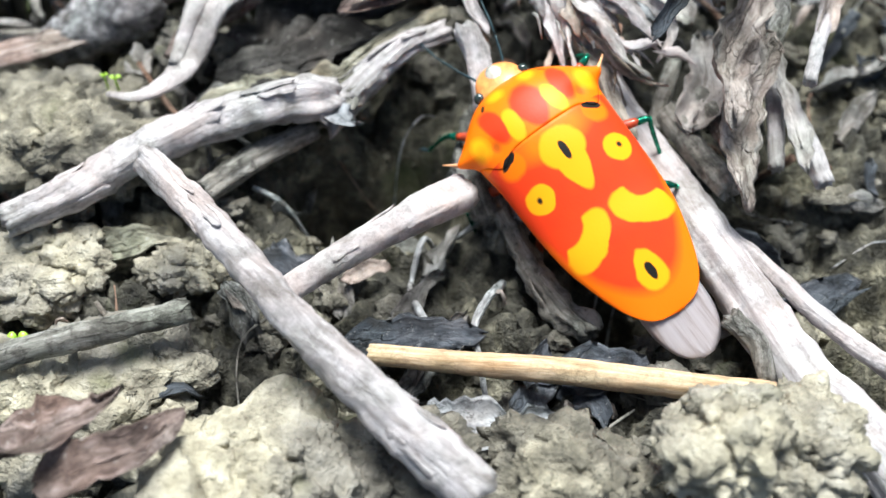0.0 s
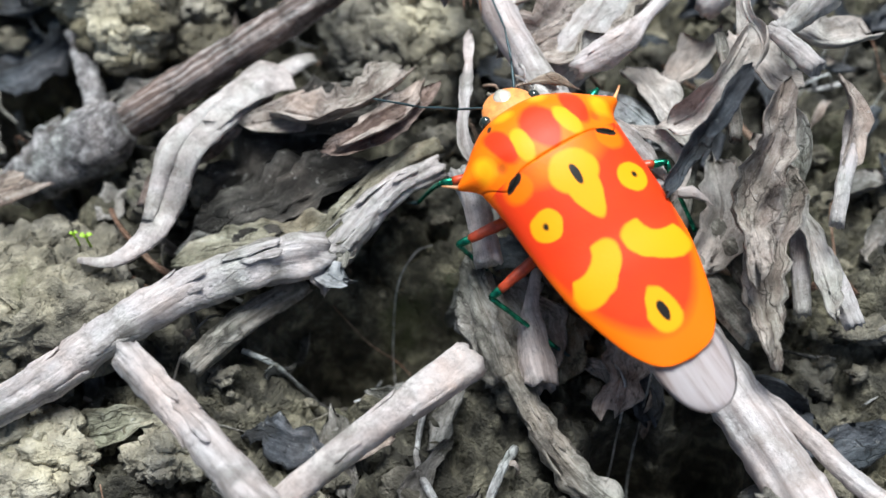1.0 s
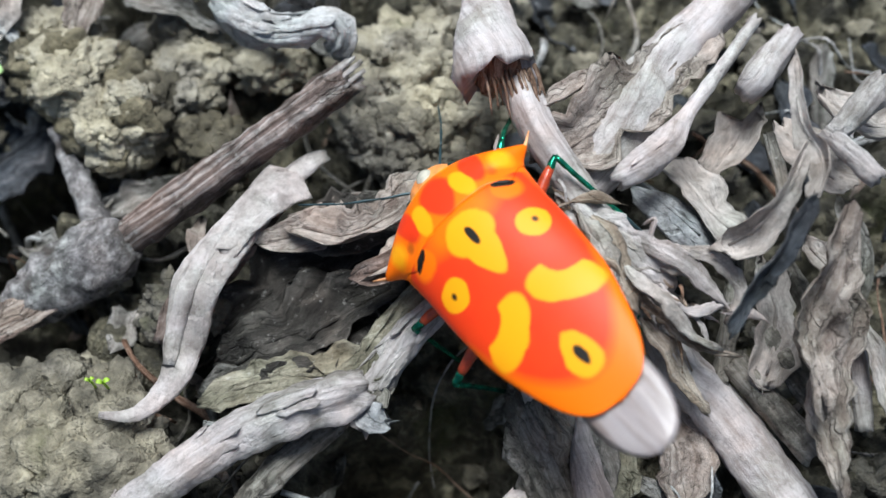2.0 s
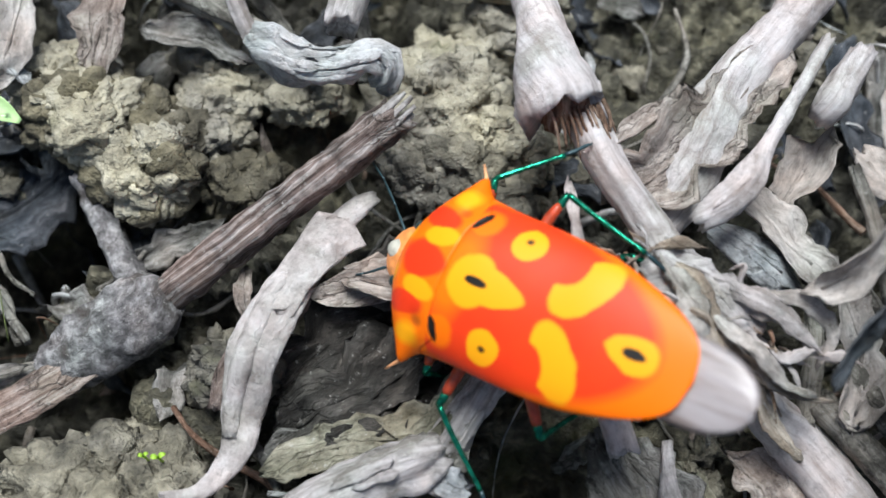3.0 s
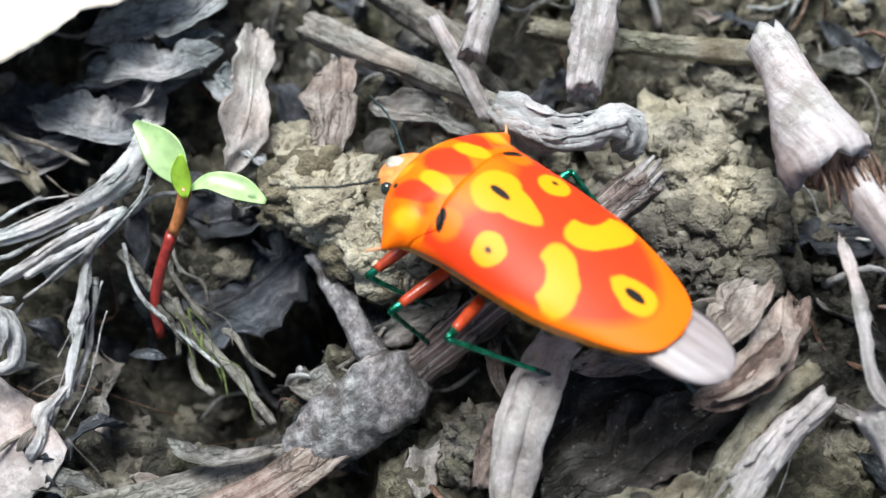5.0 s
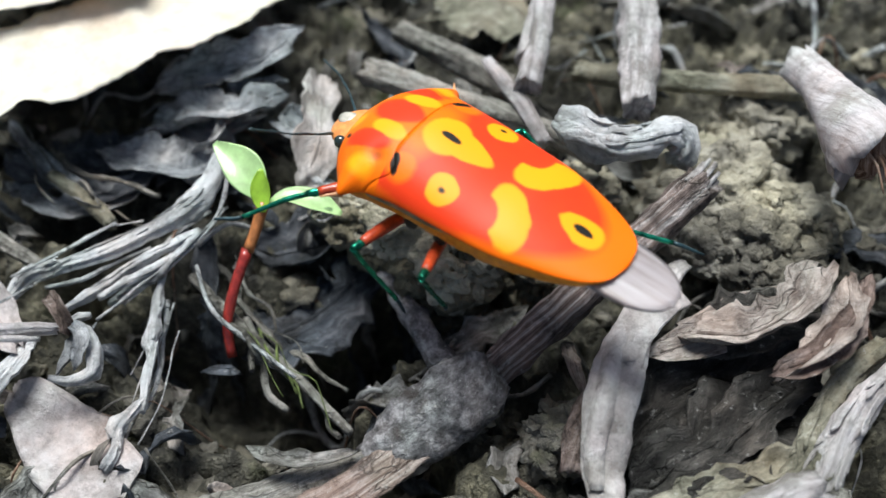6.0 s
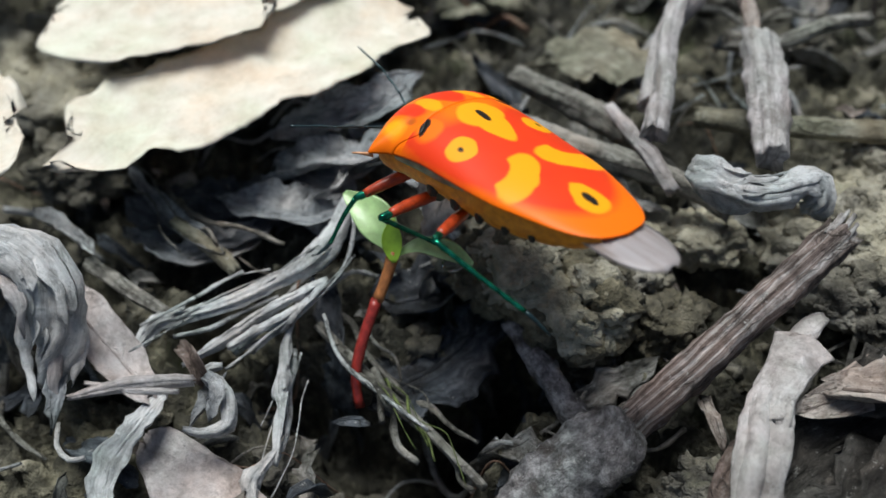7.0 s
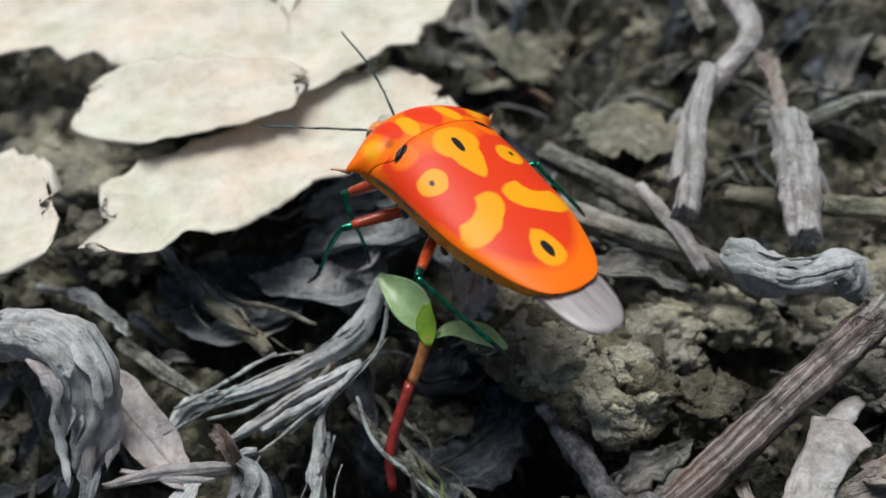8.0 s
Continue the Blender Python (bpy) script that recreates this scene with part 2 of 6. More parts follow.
def angular(x):
    """Random values at whole numbers joined by straight lines: an outline broken at corners."""
    k = math.floor(x)
    a, b = (noise.cell(Vector((q * 1.37 + 0.5, 0.5, 0.5))) for q in (k, k + 1))
    return a + (b - a) * (x - k)


def tube(points, seed=0.0, sides=26, step=0.45, groove=0.12, rough=0.10, jag=0.5, flat=1.0):
    """A woody stick: lengthwise grooves, small bumps, frayed and sunken ends."""
    line = spline(points, step)
    n, rings = len(line), []
    for k, (c, r, way, s) in enumerate(line):
        side = way.cross(Vector((0, 0, 1)))
        side = side.normalized() if side.length > 0.05 else Vector((1, 0, 0))
        up = side.cross(way).normalized()
        rings.append((c, r, way, s, side, up))

    def at(i, j):
        hollow = 0 < i < n + 1
        c, r, way, s, side, up = rings[min(max(i - 1, 0), n - 1)]
        a = 2 * math.pi * j / sides
        rr = r * (1 + groove * 2 * wob(math.cos(a) * 2.1 + seed, math.sin(a) * 2.1, s * 0.10) + rough * 2 * wob(math.cos(a) * r * 1.3 + seed * 3, math.sin(a) * r * 1.3, s * 1.1))
        rr *= 1 - 0.7 * groove * abs(wob(math.cos(a) * 5.5 + seed, math.sin(a) * 5.5, s * 0.13)) + 0.15 * groove
        rr += 0.05 * wob(math.cos(a) * r * 5, math.sin(a) * r * 5 + seed, s * 4.0)
        shift = 0.0
        if i <= 1:
            shift = -jag * r * wob(math.cos(a) * 2.5 + seed, math.sin(a) * 2.5, 7.0)
        if i >= n:
            shift = jag * r * wob(math.cos(a) * 2.5 + seed, math.sin(a) * 2.5, 3.0)
        if not hollow:
            rr *= 0.6
            shift += (0.25 if i == 0 else -0.25) * r
        return c + side * (math.cos(a) * rr) + up * (math.sin(a) * rr * flat) + way * shift

    def uv(i, j):
        c, r, way, s, side, up = rings[min(max(i - 1, 0), n - 1)]
        return (2.0 * r * abs(2 * j / sides - 1) * 1.6 + seed, s + seed * 7)

    return grid_mesh("stick", n + 2, sides, at, True, uv, caps=True)


def ribbon(points, seed=0.0, roll=0.0, curl=0.3, ragged=0.3, crumple=0.4, thick=0.22, cols=17, step=0.4, tip=0.10, twist=0.0, torn=0.22):
    """A dead leaf or a peel of bark: a curled, crumpled sheet with real thickness and torn edges. roll turns it about its length."""
    line = spline(points, step)
    n = len(line)
    total = line[-1][3]
    frames = []
    for c, r, way, s in line:
        side = way.cross(Vector((0, 0, 1)))
        side = side.normalized() if side.length > 0.05 else Vector((1, 0, 0))
        up = side.cross(way).normalized()
        a = radians(roll + twist * s / max(total, 0.01))
        side, up = side * math.cos(a) + up * math.sin(a), up * math.cos(a) - side * math.sin(a)
        end = min(1.0, min(s, total - s) / (tip * total + 0.01) + 0.06)
        frames.append((c, r * math.sqrt(max(0.004, end * (2 - end))), way, s, side, up))
    half = cols * 2 - 2
    wide = max(r for c, r, way, s, side, up in frames)

    def at(i, j):
        c, r, way, s, side, up = frames[i]
        low = j >= cols
        jj = j if not low else half - j
        u = 2.0 * jj / (cols - 1) - 1
        edge = 1 + ragged * (1.1 * wob(seed + 5 * (u > 0), s * 0.3, 1.0) - 1.7 * abs(wob(seed + 5 * (u > 0), s * 0.6, 4.0)) - 1.1 * abs(wob(seed + 5 * (u > 0), s * 2.0, 2.0)))
        edge += torn * angular(s * 0.55 + seed * 3 + 40 * (u > 0))
        ang = u * curl * math.pi
        bend = r / (curl * math.pi) if abs(curl) > 0.02 else 0
        x, z = (math.sin(ang) * bend, (1 - math.cos(ang)) * bend) if bend else (u * r, 0.0)
        x, z = x * edge, z * edge
        z += crumple * (1.6 * wob(u * r * 0.30 + seed, s * 0.30, 3.0) + 1.5 * (0.25 - abs(wob(u * r * 0.55 + seed, s * 0.35, 8.0))) + 0.5 * wob(u * r * 0.9 + seed, s * 0.9, 5.0))
        z -= 0.12 * crumple * math.exp(-(u * 6) ** 2) * r
        z -= thick * low * (1 - 0.6 * u * u)
        near = max(0.0, 1 - min(s, total - s) / (0.25 * total + 0.01))
        pull = near * near * wide * 2.2 * torn * (angular(u * 1.6 + seed + 20 * (s > total / 2)) + 0.5 * wob(u * 4 + seed, 2.0, s > total / 2))
        return c + side * x + up * z + way * pull

    def uv(i, j):
        jj = j if j < cols else half - j
        return ((2.0 * jj / (cols - 1) - 1) * frames[i][1] + seed, frames[i][3] + seed * 5)

    return grid_mesh("sheet", n, half, at, True, uv, caps=True)


def lump(c, seed, stretch=(1, 1, 0.8), level=4, craggy=0.55):
    """A clod: a ball broken up by coarse and fine noise."""
    x, y, z, r = c
    bm = bmesh.new()
    bmesh.ops.create_icosphere(bm, subdivisions=level, radius=1.0)
    for v in bm.verts:
        d = v.co.copy()
        cell = noise.cell_vector(d * 1.7 + Vector((seed, 0, 0)))
        k = 1 + craggy * (0.9 * noise.noise(d * 1.5 + Vector((seed, 3, 1))) + 0.55 * noise.noise(d * 3.7 + Vector((1, seed, 2))) + 0.35 * noise.noise(d * 8 + Vector((2, 1, seed))) + 0.12 * cell.x)
        v.co = Vector((d.x * stretch[0], d.y * stretch[1], d.z * stretch[2])) * (k * r * MM)
    me = bpy.data.meshes.new("clod")
    bm.to_mesh(me)
    bm.free()
    me.transform(Matrix.Translation(Vector((x, y, z)) * MM))
    return me


def merged(meshes, name):
    bm = bmesh.new()
    for me in meshes:
        bm.from_mesh(me)
        bpy.data.meshes.remove(me)
    out = bpy.data.meshes.new(name)
    bm.to_mesh(out)
    bm.free()
    return out


def flakes(owner, points, material, seed, count):
    """Peeling slips of bark along the upper side of a stick."""
    rng = random.Random(int(seed * 17))
    line = spline(points, 0.5)
    for k in range(count):
        n = rng.randrange(2, max(3, len(line) - 8))
        m = min(len(line) - 1, n + rng.randrange(2, 7))
        a = radians(rng.uniform(15, 165))
        pts = []
        for q in (n, (n + m) // 2, m):
            c, r, way, s = line[q]
            side = way.cross(Vector((0, 0, 1))).normalized()
            up = side.cross(way)
            c = c + (side * math.cos(a) + up * math.sin(a)) * r * (1.0 + (0.16 if q == m else 0.03))
            pts.append((*c, r * rng.uniform(0.15, 0.38)))
        part("bark_flake", ribbon(pts, seed + k, math.degrees(a) - 90, -0.12, 0.3, 0.06, 0.10, 7, 0.3), material, owner)


def twig(name, points, material, label, seed, group="", peel=0, **kw):
    ob = tagged(part(name, tube(points, seed, **kw), material), label, "twig" if "root" not in name else "root", group)
    if peel:
        flakes(ob, points, material, seed, peel)
    return ob


def leaf(name, points, material, label, seed, group="dead leaves", rib=True, **kw):
    ob = tagged(part(name, ribbon(points, seed, **kw), material), label, "leaf", group)
    if rib and len(points) > 2:
        line = spline(points, 0.6)
        wide = max(r for c, r, way, s in line)
        if wide > 1.0:
            cr = kw.get("crumple", 0.4)
            roll = radians(kw.get("roll", 0.0))
            pts = []
            for c, r, way, s in line[1:-1:2]:
                side = way.cross(Vector((0, 0, 1))).normalized()
                up = side.cross(way)
                up = up * math.cos(roll) - side * math.sin(roll)
                z = cr * (1.6 * wob(seed, s * 0.30, 3.0) + 1.5 * (0.25 - abs(wob(seed, s * 0.35, 8.0))) + 0.5 * wob(seed, s * 0.9, 5.0)) - 0.12 * cr * r
                pts.append((*(c + up * z), 0.05 + 0.035 * wide))
            if len(pts) > 2:
                part("midrib", tube(pts, seed, 8, 0.6, 0.05, 0.1, 0.2), material, ob)
    return ob


def strands(name, points, material, label, seed, count, spread, thin, group="roots"):
    """A loose bundle of fine roots or fibres along a line: each strand a part."""
    rng = random.Random(int(seed * 13))
    top = tagged(new(name), label, "root", group)
    line = spline(points, 1.4)
    for k in range(count):
        lo = rng.randrange(0, max(1, len(line) // 3))
        hi = rng.randrange(max(lo + 4, 2 * len(line) // 3), len(line) + 1)
        base = Vector((rng.gauss(0, spread), rng.gauss(0, spread), rng.gauss(0, spread * 0.5)))
        r, tag, pts = thin * rng.choice((0.3, 0.45, 0.6, 0.9, 1.5)), rng.uniform(0, 99), []
        for c, w, way, q in line[lo:hi]:
            p = c + base + noise.noise_vector(Vector((q * 0.16, tag, 0.5))) * spread * 2.6 + noise.noise_vector(Vector((q * 0.5, tag, 3.5))) * spread * 0.9
            pts.append((*p, r * (0.75 + 0.5 * rng.random())))
        if len(pts) > 2:
            part("strand", tube(pts, tag, 8, 0.4, 0.25, 0.3, 0.3), material, top)
    return top


def clod(c, label, seed, material=None, stretch=(1, 1, 0.8)):
    """A crumbly clod: a broken core with granules of all sizes caked on it."""
    x, y, z, r = c
    rng = random.Random(int(seed * 31))
    material = material or CRUMB
    ob = tagged(part("soil_clod", lump((x, y, z, r * 0.85), seed, stretch, 5, 0.6), material), label, "soil clod", "soil clods")
    grains = []
    for k in range(46):
        a, up = rng.uniform(0, 6.28), rng.uniform(-0.1, 1.0)
        flat = math.sqrt(1 - up * up)
        far = r * rng.uniform(0.5, 0.95)
        g = r * (0.10, 0.13, 0.16, 0.20, 0.26, 0.36)[k % 6]
        me = lump((x + math.cos(a) * flat * far * stretch[0], y + math.sin(a) * flat * far * stretch[1], z + up * far * stretch[2], g), rng.uniform(0, 99), (rng.uniform(0.8, 1.5), rng.uniform(0.8, 1.4), rng.uniform(0.6, 1.0)), 3 if g > 0.6 else 2, 0.8)
        if k % 6 > 3:
            part("crumb", me, material, ob)
        else:
            grains.append(me)
    tagged(part("grain_crust", merged(grains, "grains"), material, ob), kind="stuff")
    return ob


# ---- ground ----


PITS = [(-39.1, 18.0, -8.0, 3.92), (-35.0, 14.0, -8.0, 3.11), (-30.0, 10.0, -8, 3.5), (-36.0, 7.5, -8, 3.5), (-33.0, 18.5, -8, 3.0), (-13.9, 11.7, -8.0, 2.55), (-3.1, -1.3, -8.0, 3.77), (-31.4, 19.4, -8.0, 2.63), (-28.7, 20.8, -9.0, 3.36), (-48.0, 26.8, -8.0, 2.28), (-42.7, 22.1, -8.0, 2.21),
        (-8.5, -1.6, -8.0, 3.21), (9.1, -9.9, -8.0, 2.84), (-17.0, 63.4, -8.0, 5.62), (-28.4, 20.9, -8.0, 2.19), (-9.8, 9.9, -9.0, 3.84), (-51.4, 50.1, -8.0, 3.18), (13.7, -9.2, -8.0, 2.34)]


def ground_height(x, y):
    if x * x + (y - 20) ** 2 > 300 ** 2:
        return -7.0
    z = -7.2 + 2.0 * wob(x, y, 0.3, 0.085) + 1.7 * wob(x, y, 4.3, 0.23) + 1.0 * wob(x, y, 2.0, 0.6) + 0.35 * wob(x, y, 9.0, 1.6)
    for px, py, pz, pr in PITS:
        d = ((x - px) ** 2 + (y - py) ** 2) / (pr * pr)
        if d < 4:
            z -= 8.0 * math.exp(-1.3 * d * d)
    w = Vector((x * 0.40 + 0.7 * wob(x, y, 1, 0.8), y * 0.40 + 0.7 * wob(x, y, 3, 0.8), 0.5))
    d1 = noise.voronoi(w)[0]
    d2 = noise.voronoi(w * 2.6)[0]
    z += 1.5 * (0.55 - d1[0]) - 1.3 * max(0.0, 1 - (d1[1] - d1[0]) * 7) + 0.5 * (0.5 - d2[0]) - 0.4 * max(0.0, 1 - (d2[1] - d2[0]) * 6)
    return z + 1.5 * max(0.0, wob(x, y, 7.0, 0.33)) ** 0.7


def ground():
    def axis(lo, hi, step, far):
        mid = [lo + step * k for k in range(int((hi - lo) / step) + 1)]
        out, d = [], step
        while d < far:
            d *= 1.6
            out.append(d)
        return [lo - d for d in reversed(out)] + mid + [mid[-1] + d for d in out]
    xs, ys = axis(-80, 45, 0.36, 4e6), axis(-34, 92, 0.36, 4e6)
    me = grid_mesh("ground", len(ys), len(xs), lambda i, j: (xs[j], ys[i], ground_height(xs[j], ys[i])))
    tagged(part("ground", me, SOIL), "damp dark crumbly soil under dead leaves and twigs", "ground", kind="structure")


ground()

# ---- the large sticks ----
twig("pale_stick", [(-18.9, -6.0, 1.0, 0.86), (-13.2, -12.0, 1.5, 0.96), (-8.9, -16.5, 1.5, 1.04), (-3.9, -21.0, 0.5, 1.23), (1.2, -24.9, -1.0, 1.40)], PALE, "pale weathered stick lying across other branches, broken at one end", 1.3, peel=7)
twig("forked_branch", [(-28.1, -8.2, -3.0, 0.95), (-24.1, -5.4, -3.0, 1.17), (-21.4, -3.2, -2.5, 1.18), (-17.0, -0.5, -2.0, 1.27), (-13.0, 0.9, -1.5, 1.41), (-10.4, 1.5, -1.5, 1.48), (-8.9, 2.2, -1.8, 1.15)], PALE, "pale grey peeling branch on the soil", 2.1, peel=12, groove=0.2)
twig("side_branch", [(-10.9, 1.8, -3.0, 0.83), (-8.6, 3.8, -2.5, 0.94), (-6.9, 6.0, -2.0, 0.77), (-4.8, 7.8, -1.5, 0.64), (-2.0, 9.3, -1.0, 0.53)], LEAFOLIVE, "thin grey-green branch forking from the peeling branch", 3.1, peel=8, groove=0.25, rough=0.2)
for k in range(6):
    bx, by, bz, br = (-8.5, 1.5, -1.6, 1.68)
    a, ln = (0.2, 1.1, 2.6, 3.7, 4.6, 5.3)[k], (0.9, 0.5, 0.7, 1.0, 0.6, 1.2)[k] * br
    bx, by = bx + 0.5 * math.sin(k * 2.3), by + 0.5 * math.cos(k * 3.1)
    leaf("bark_scrap", [(bx, by, bz - 0.4, 0.5), (bx + ln * 0.6 * math.cos(a), by + ln * 0.6 * math.sin(a), bz, 0.6 + 0.1 * k), (bx + ln * math.cos(a + 0.5), by + ln * math.sin(a + 0.5), bz - 0.6, 0.35)], (LEAFPALE, GREYWOOD, LEAFCOOL)[k % 3], "torn flake of grey bark", 160.0 + k, group="bark scraps", rib=False, curl=0.1, ragged=0.3, torn=0.45, crumple=0.5)
twig("thin_branch", [(-16.8, -4.5, -4.0, 0.80), (-14.2, -1.9, -4.0, 0.81), (-10.3, 1.1, -4.0, 0.69)], GREYWOOD, "thin grey branch half under the peeling branch", 3.7)
twig("smooth_branch", [(-11.0, -14.4, -1.0, 0.85), (-8.5, -12.0, -1.0, 0.83), (-4.9, -9.1, -1.0, 0.92), (-2.7, -7.4, -1.0, 1.07), (-0.4, -5.2, -2.0, 1.17)], PEEL, "smooth pinkish grey branch on the soil", 4.9, peel=3, groove=0.06, rough=0.05)
twig("straw", [(-5.4, -15.5, -4.0, 0.61), (-0.6, -15.8, -4.0, 0.67), (5.8, -16.1, -4.0, 0.77), (12.1, -16.6, -4.0, 0.76), (17.5, -16.8, -4.0, 0.63)], STRAW, "tan dry straw stalk on the soil", 5.5, groove=0.03, rough=0.03, jag=0.3)
twig("grey_stick", [(-26.9, -18.5, -2.0, 0.74), (-23.6, -17.1, -2.0, 0.75), (-19.5, -15.7, -2.0, 0.76), (-15.8, -13.7, -3.0, 0.71)], GREYWOOD, "smooth blue-grey dead stick on the soil", 6.3, groove=0.06)
stem = tagged(new("main_stem"), "thick pale dead stem with swollen collar and torn node", "stem")
part("shaft", tube([(1.2, 19.7, 3.5, 1.17), (1.9, 15.9, 3.5, 1.05), (3.2, 13.1, 3.0, 1.04), (4.4, 10.4, 2.5, 1.13), (5.9, 7.2, 1.5, 1.57), (7.8, 4.9, -1.0, 1.35), (9.4, 1.9, -2.0, 1.29), (12.2, -1.4, -4.0, 1.56), (18.9, -14.5, -4.6, 1.62), (21.1, -17.4, -5.0, 1.72), (24.8, -22.0, -5.5, 1.71)], 7.1, groove=0.10, rough=0.06), WHITEBARK, stem)
part("collar", tube([(0.0, 28.4, 2.0, 1.29), (-0.0, 25.4, 3.0, 1.32), (-0.1, 22.8, 3.5, 1.68), (-0.2, 20.6, 4.0, 2.15), (-0.0, 19.1, 4.0, 2.51), (0.1, 18.6, 3.9, 2.44)], 8.4, groove=0.05, rough=0.04, jag=0.9), WHITEBARK, stem, "swollen white collar with a frayed brown rim")
part("node", tube([(3.7, 10.3, 3.0, 0.93), (5.0, 8.6, 2.5, 1.56), (6.4, 6.5, 1.5, 1.87), (7.8, 4.9, -1.0, 1.48), (9.5, 2.9, -3.0, 0.72)], 9.2, groove=0.3, rough=0.25), PALE, stem, "torn fibrous pale node")
part("cavity", tube([(0.1, 19.8, 3.9, 1.9), (0.3, 19.0, 3.8, 1.75), (0.7, 18.1, 3.6, 1.15)], 8.9, groove=0.2, rough=0.2, jag=0.4), HAIRBROWN, stem, "reddish brown torn hollow under the rim")
for k in range(15):
    cx, cy, cz, cr = (0.2, 18.8, 4.0, 2.19)
    a = -2.6 + 2.3 * k / 14
    rr = cr * random.uniform(0.75, 1.0)
    bx, by = cx + math.cos(a + 0.55) * rr, cy + 0.25 * math.sin(a) * rr
    ln = random.uniform(1.2, 2.8)
    part("fibre", tube([(bx, by, cz + 0.8, 0.10), (bx + 0.25, by - ln * 0.5, cz + 0.6, 0.09), (bx + 0.45 + random.uniform(-0.4, 0.4), by - ln, cz - 0.4, 0.04)], k, 6, 0.3, 0.1, 0.1, 0.1), HAIRBROWN, stem, "frayed brown fibre" if k == 0 else "")
for k, pts in enumerate(([(3.7, 9.3, 4.0, 0.37), (6.2, 7.7, 4.0, 0.48), (9.2, 6.3, 3.0, 0.55), (11.7, 4.0, 2.0, 0.25)], [(4.9, 7.4, 4.0, 0.48), (7.4, 5.2, 3.0, 0.54), (9.5, 3.7, 2.0, 0.55), (11.4, 4.1, 2.0, 0.31)], [(6.1, 5.0, 3.0, 0.42), (8.1, 3.2, 2.0, 0.49), (9.7, 2.0, 1.0, 0.43), (11.6, 1.5, 1.0, 0.12)], [(5.7, 4.4, 3.0, 0.30), (6.2, 2.4, 2.0, 0.24), (6.9, 0.6, 1.0, 0.09)], [(7.2, 8.4, 4.0, 0.12), (7.6, 8.2, 5.0, 0.18), (7.5, 7.4, 4.0, 0.24), (9.3, 7.1, 3.0, 0.37)], [(5.2, 3.8, 2.0, 0.37), (4.4, 2.3, 1.0, 0.31), (4.6, 0.3, 0.0, 0.18)], [(4.0, 9.1, 4.0, 0.61), (4.9, 6.0, 4.0, 0.66), (6.0, 3.4, 2.0, 0.49)])):
    part("splinter", ribbon([(x, y, z, r * 1.15) for x, y, z, r in pts], 81.3 + k * 1.7, (20, -35, 10, 40, -15, 30, -25)[k], -0.3, 0.5, 0.3, 0.16, 11, 0.25, 0.05, torn=0.6), (LEAFPALE, PALE, TANBARK)[k % 3], stem, "torn bark splinter" if k == 0 else "")
for k, pts in enumerate(([(4.1, 9.5, 3.8, 0.61), (5.2, 7.3, 4.0, 1.08), (6.1, 5.1, 3.6, 0.90), (6.6, 3.8, 2.6, 0.42)], [(5.5, 8.7, 3.8, 0.43), (7.3, 7.1, 4.0, 0.78), (9.6, 5.7, 3.4, 0.73), (11.4, 4.1, 2.0, 0.31)], [(5.9, 6.1, 3.6, 0.48), (7.4, 4.3, 3.6, 0.77), (9.1, 2.7, 2.6, 0.60), (10.8, 1.8, 1.4, 0.24)], [(7.0, 3.4, 1.6, 0.49), (8.4, 1.4, 0.4, 0.74), (10.2, -1.0, -1.2, 0.50)], [(4.5, 6.3, 3.4, 0.42), (5.1, 4.0, 2.6, 0.66), (5.6, 1.9, 1.0, 0.31)], [(8.0, 7.2, 3.6, 0.30), (10.6, 6.3, 3.4, 0.61), (12.0, 4.8, 2.4, 0.55), (11.5, 3.6, 1.4, 0.25)])):
    part("bark_flake", ribbon(pts, 180.0 + k * 1.9, (10, -20, 15, -10, 25, -30)[k], -0.2, 0.35, 0.35, 0.2, 13, 0.35, 0.05, torn=0.4), (TANBARK, PALE, LEAFPALE)[k % 3], stem, "torn flake of pale bark" if k == 0 else "")
for k in range(66):
    along = random.uniform(-0.35, 1.0)
    a = radians(-48 + random.gauss(0, 26))
    bx, by = 4.2 + 5.2 * along + random.gauss(0, 0.9), 8.6 - 6.0 * along + random.gauss(0, 0.8)
    bz = 3.4 - 3.2 * max(0.0, along) + random.uniform(-0.6, 0.9)
    ln = random.uniform(0.8, 2.6)
    bend = random.uniform(-0.6, 0.6)
    pts = [(bx, by, bz), (bx + math.cos(a) * ln * 0.5 + bend * 0.3, by + math.sin(a) * ln * 0.5 + bend * 0.3, bz + random.uniform(-0.1, 0.5)), (bx + math.cos(a) * ln + bend, by + math.sin(a) * ln + bend, bz + random.uniform(-0.9, 0.3))]
    if k % 3:
        me = tube([(*p, r) for p, r in zip(pts, (0.10, 0.09, 0.03))], k + 0.5, 6, 0.3, 0.2, 0.2, 0.2)
    else:
        me = ribbon([(*p, r) for p, r in zip(pts, (0.2, 0.42, 0.12))], k + 0.5, random.uniform(-50, 50), -0.25, 0.5, 0.15, 0.1, 7, 0.3, torn=0.6)
    part("shred", me, (PALE, TANBARK, LEAFPALE, TANBARK, PALE, HAIRBROWN)[k % 6], stem, "torn fibrous shred" if k == 0 else "")
twig("side_twig", [(14.9, -5.3, -4.0, 0.49), (17.6, -7.9, -4.0, 0.51), (20.7, -11.7, -4.0, 0.56), (24.6, -15.4, -4.0, 0.64)], PALE, "thin pale twig beside the thick stem", 10.5)
twig("stem_root", [(14.9, -13.2, -2.0, 0.70), (16.6, -14.4, -3.0, 0.64), (17.2, -16.3, -4.0, 0.51)], GREYWOOD, "thin grey root under the thick stem", 11.2)
log = tagged(new("brown_log"), "dark brown broken twig with swollen collar and split end", "twig")
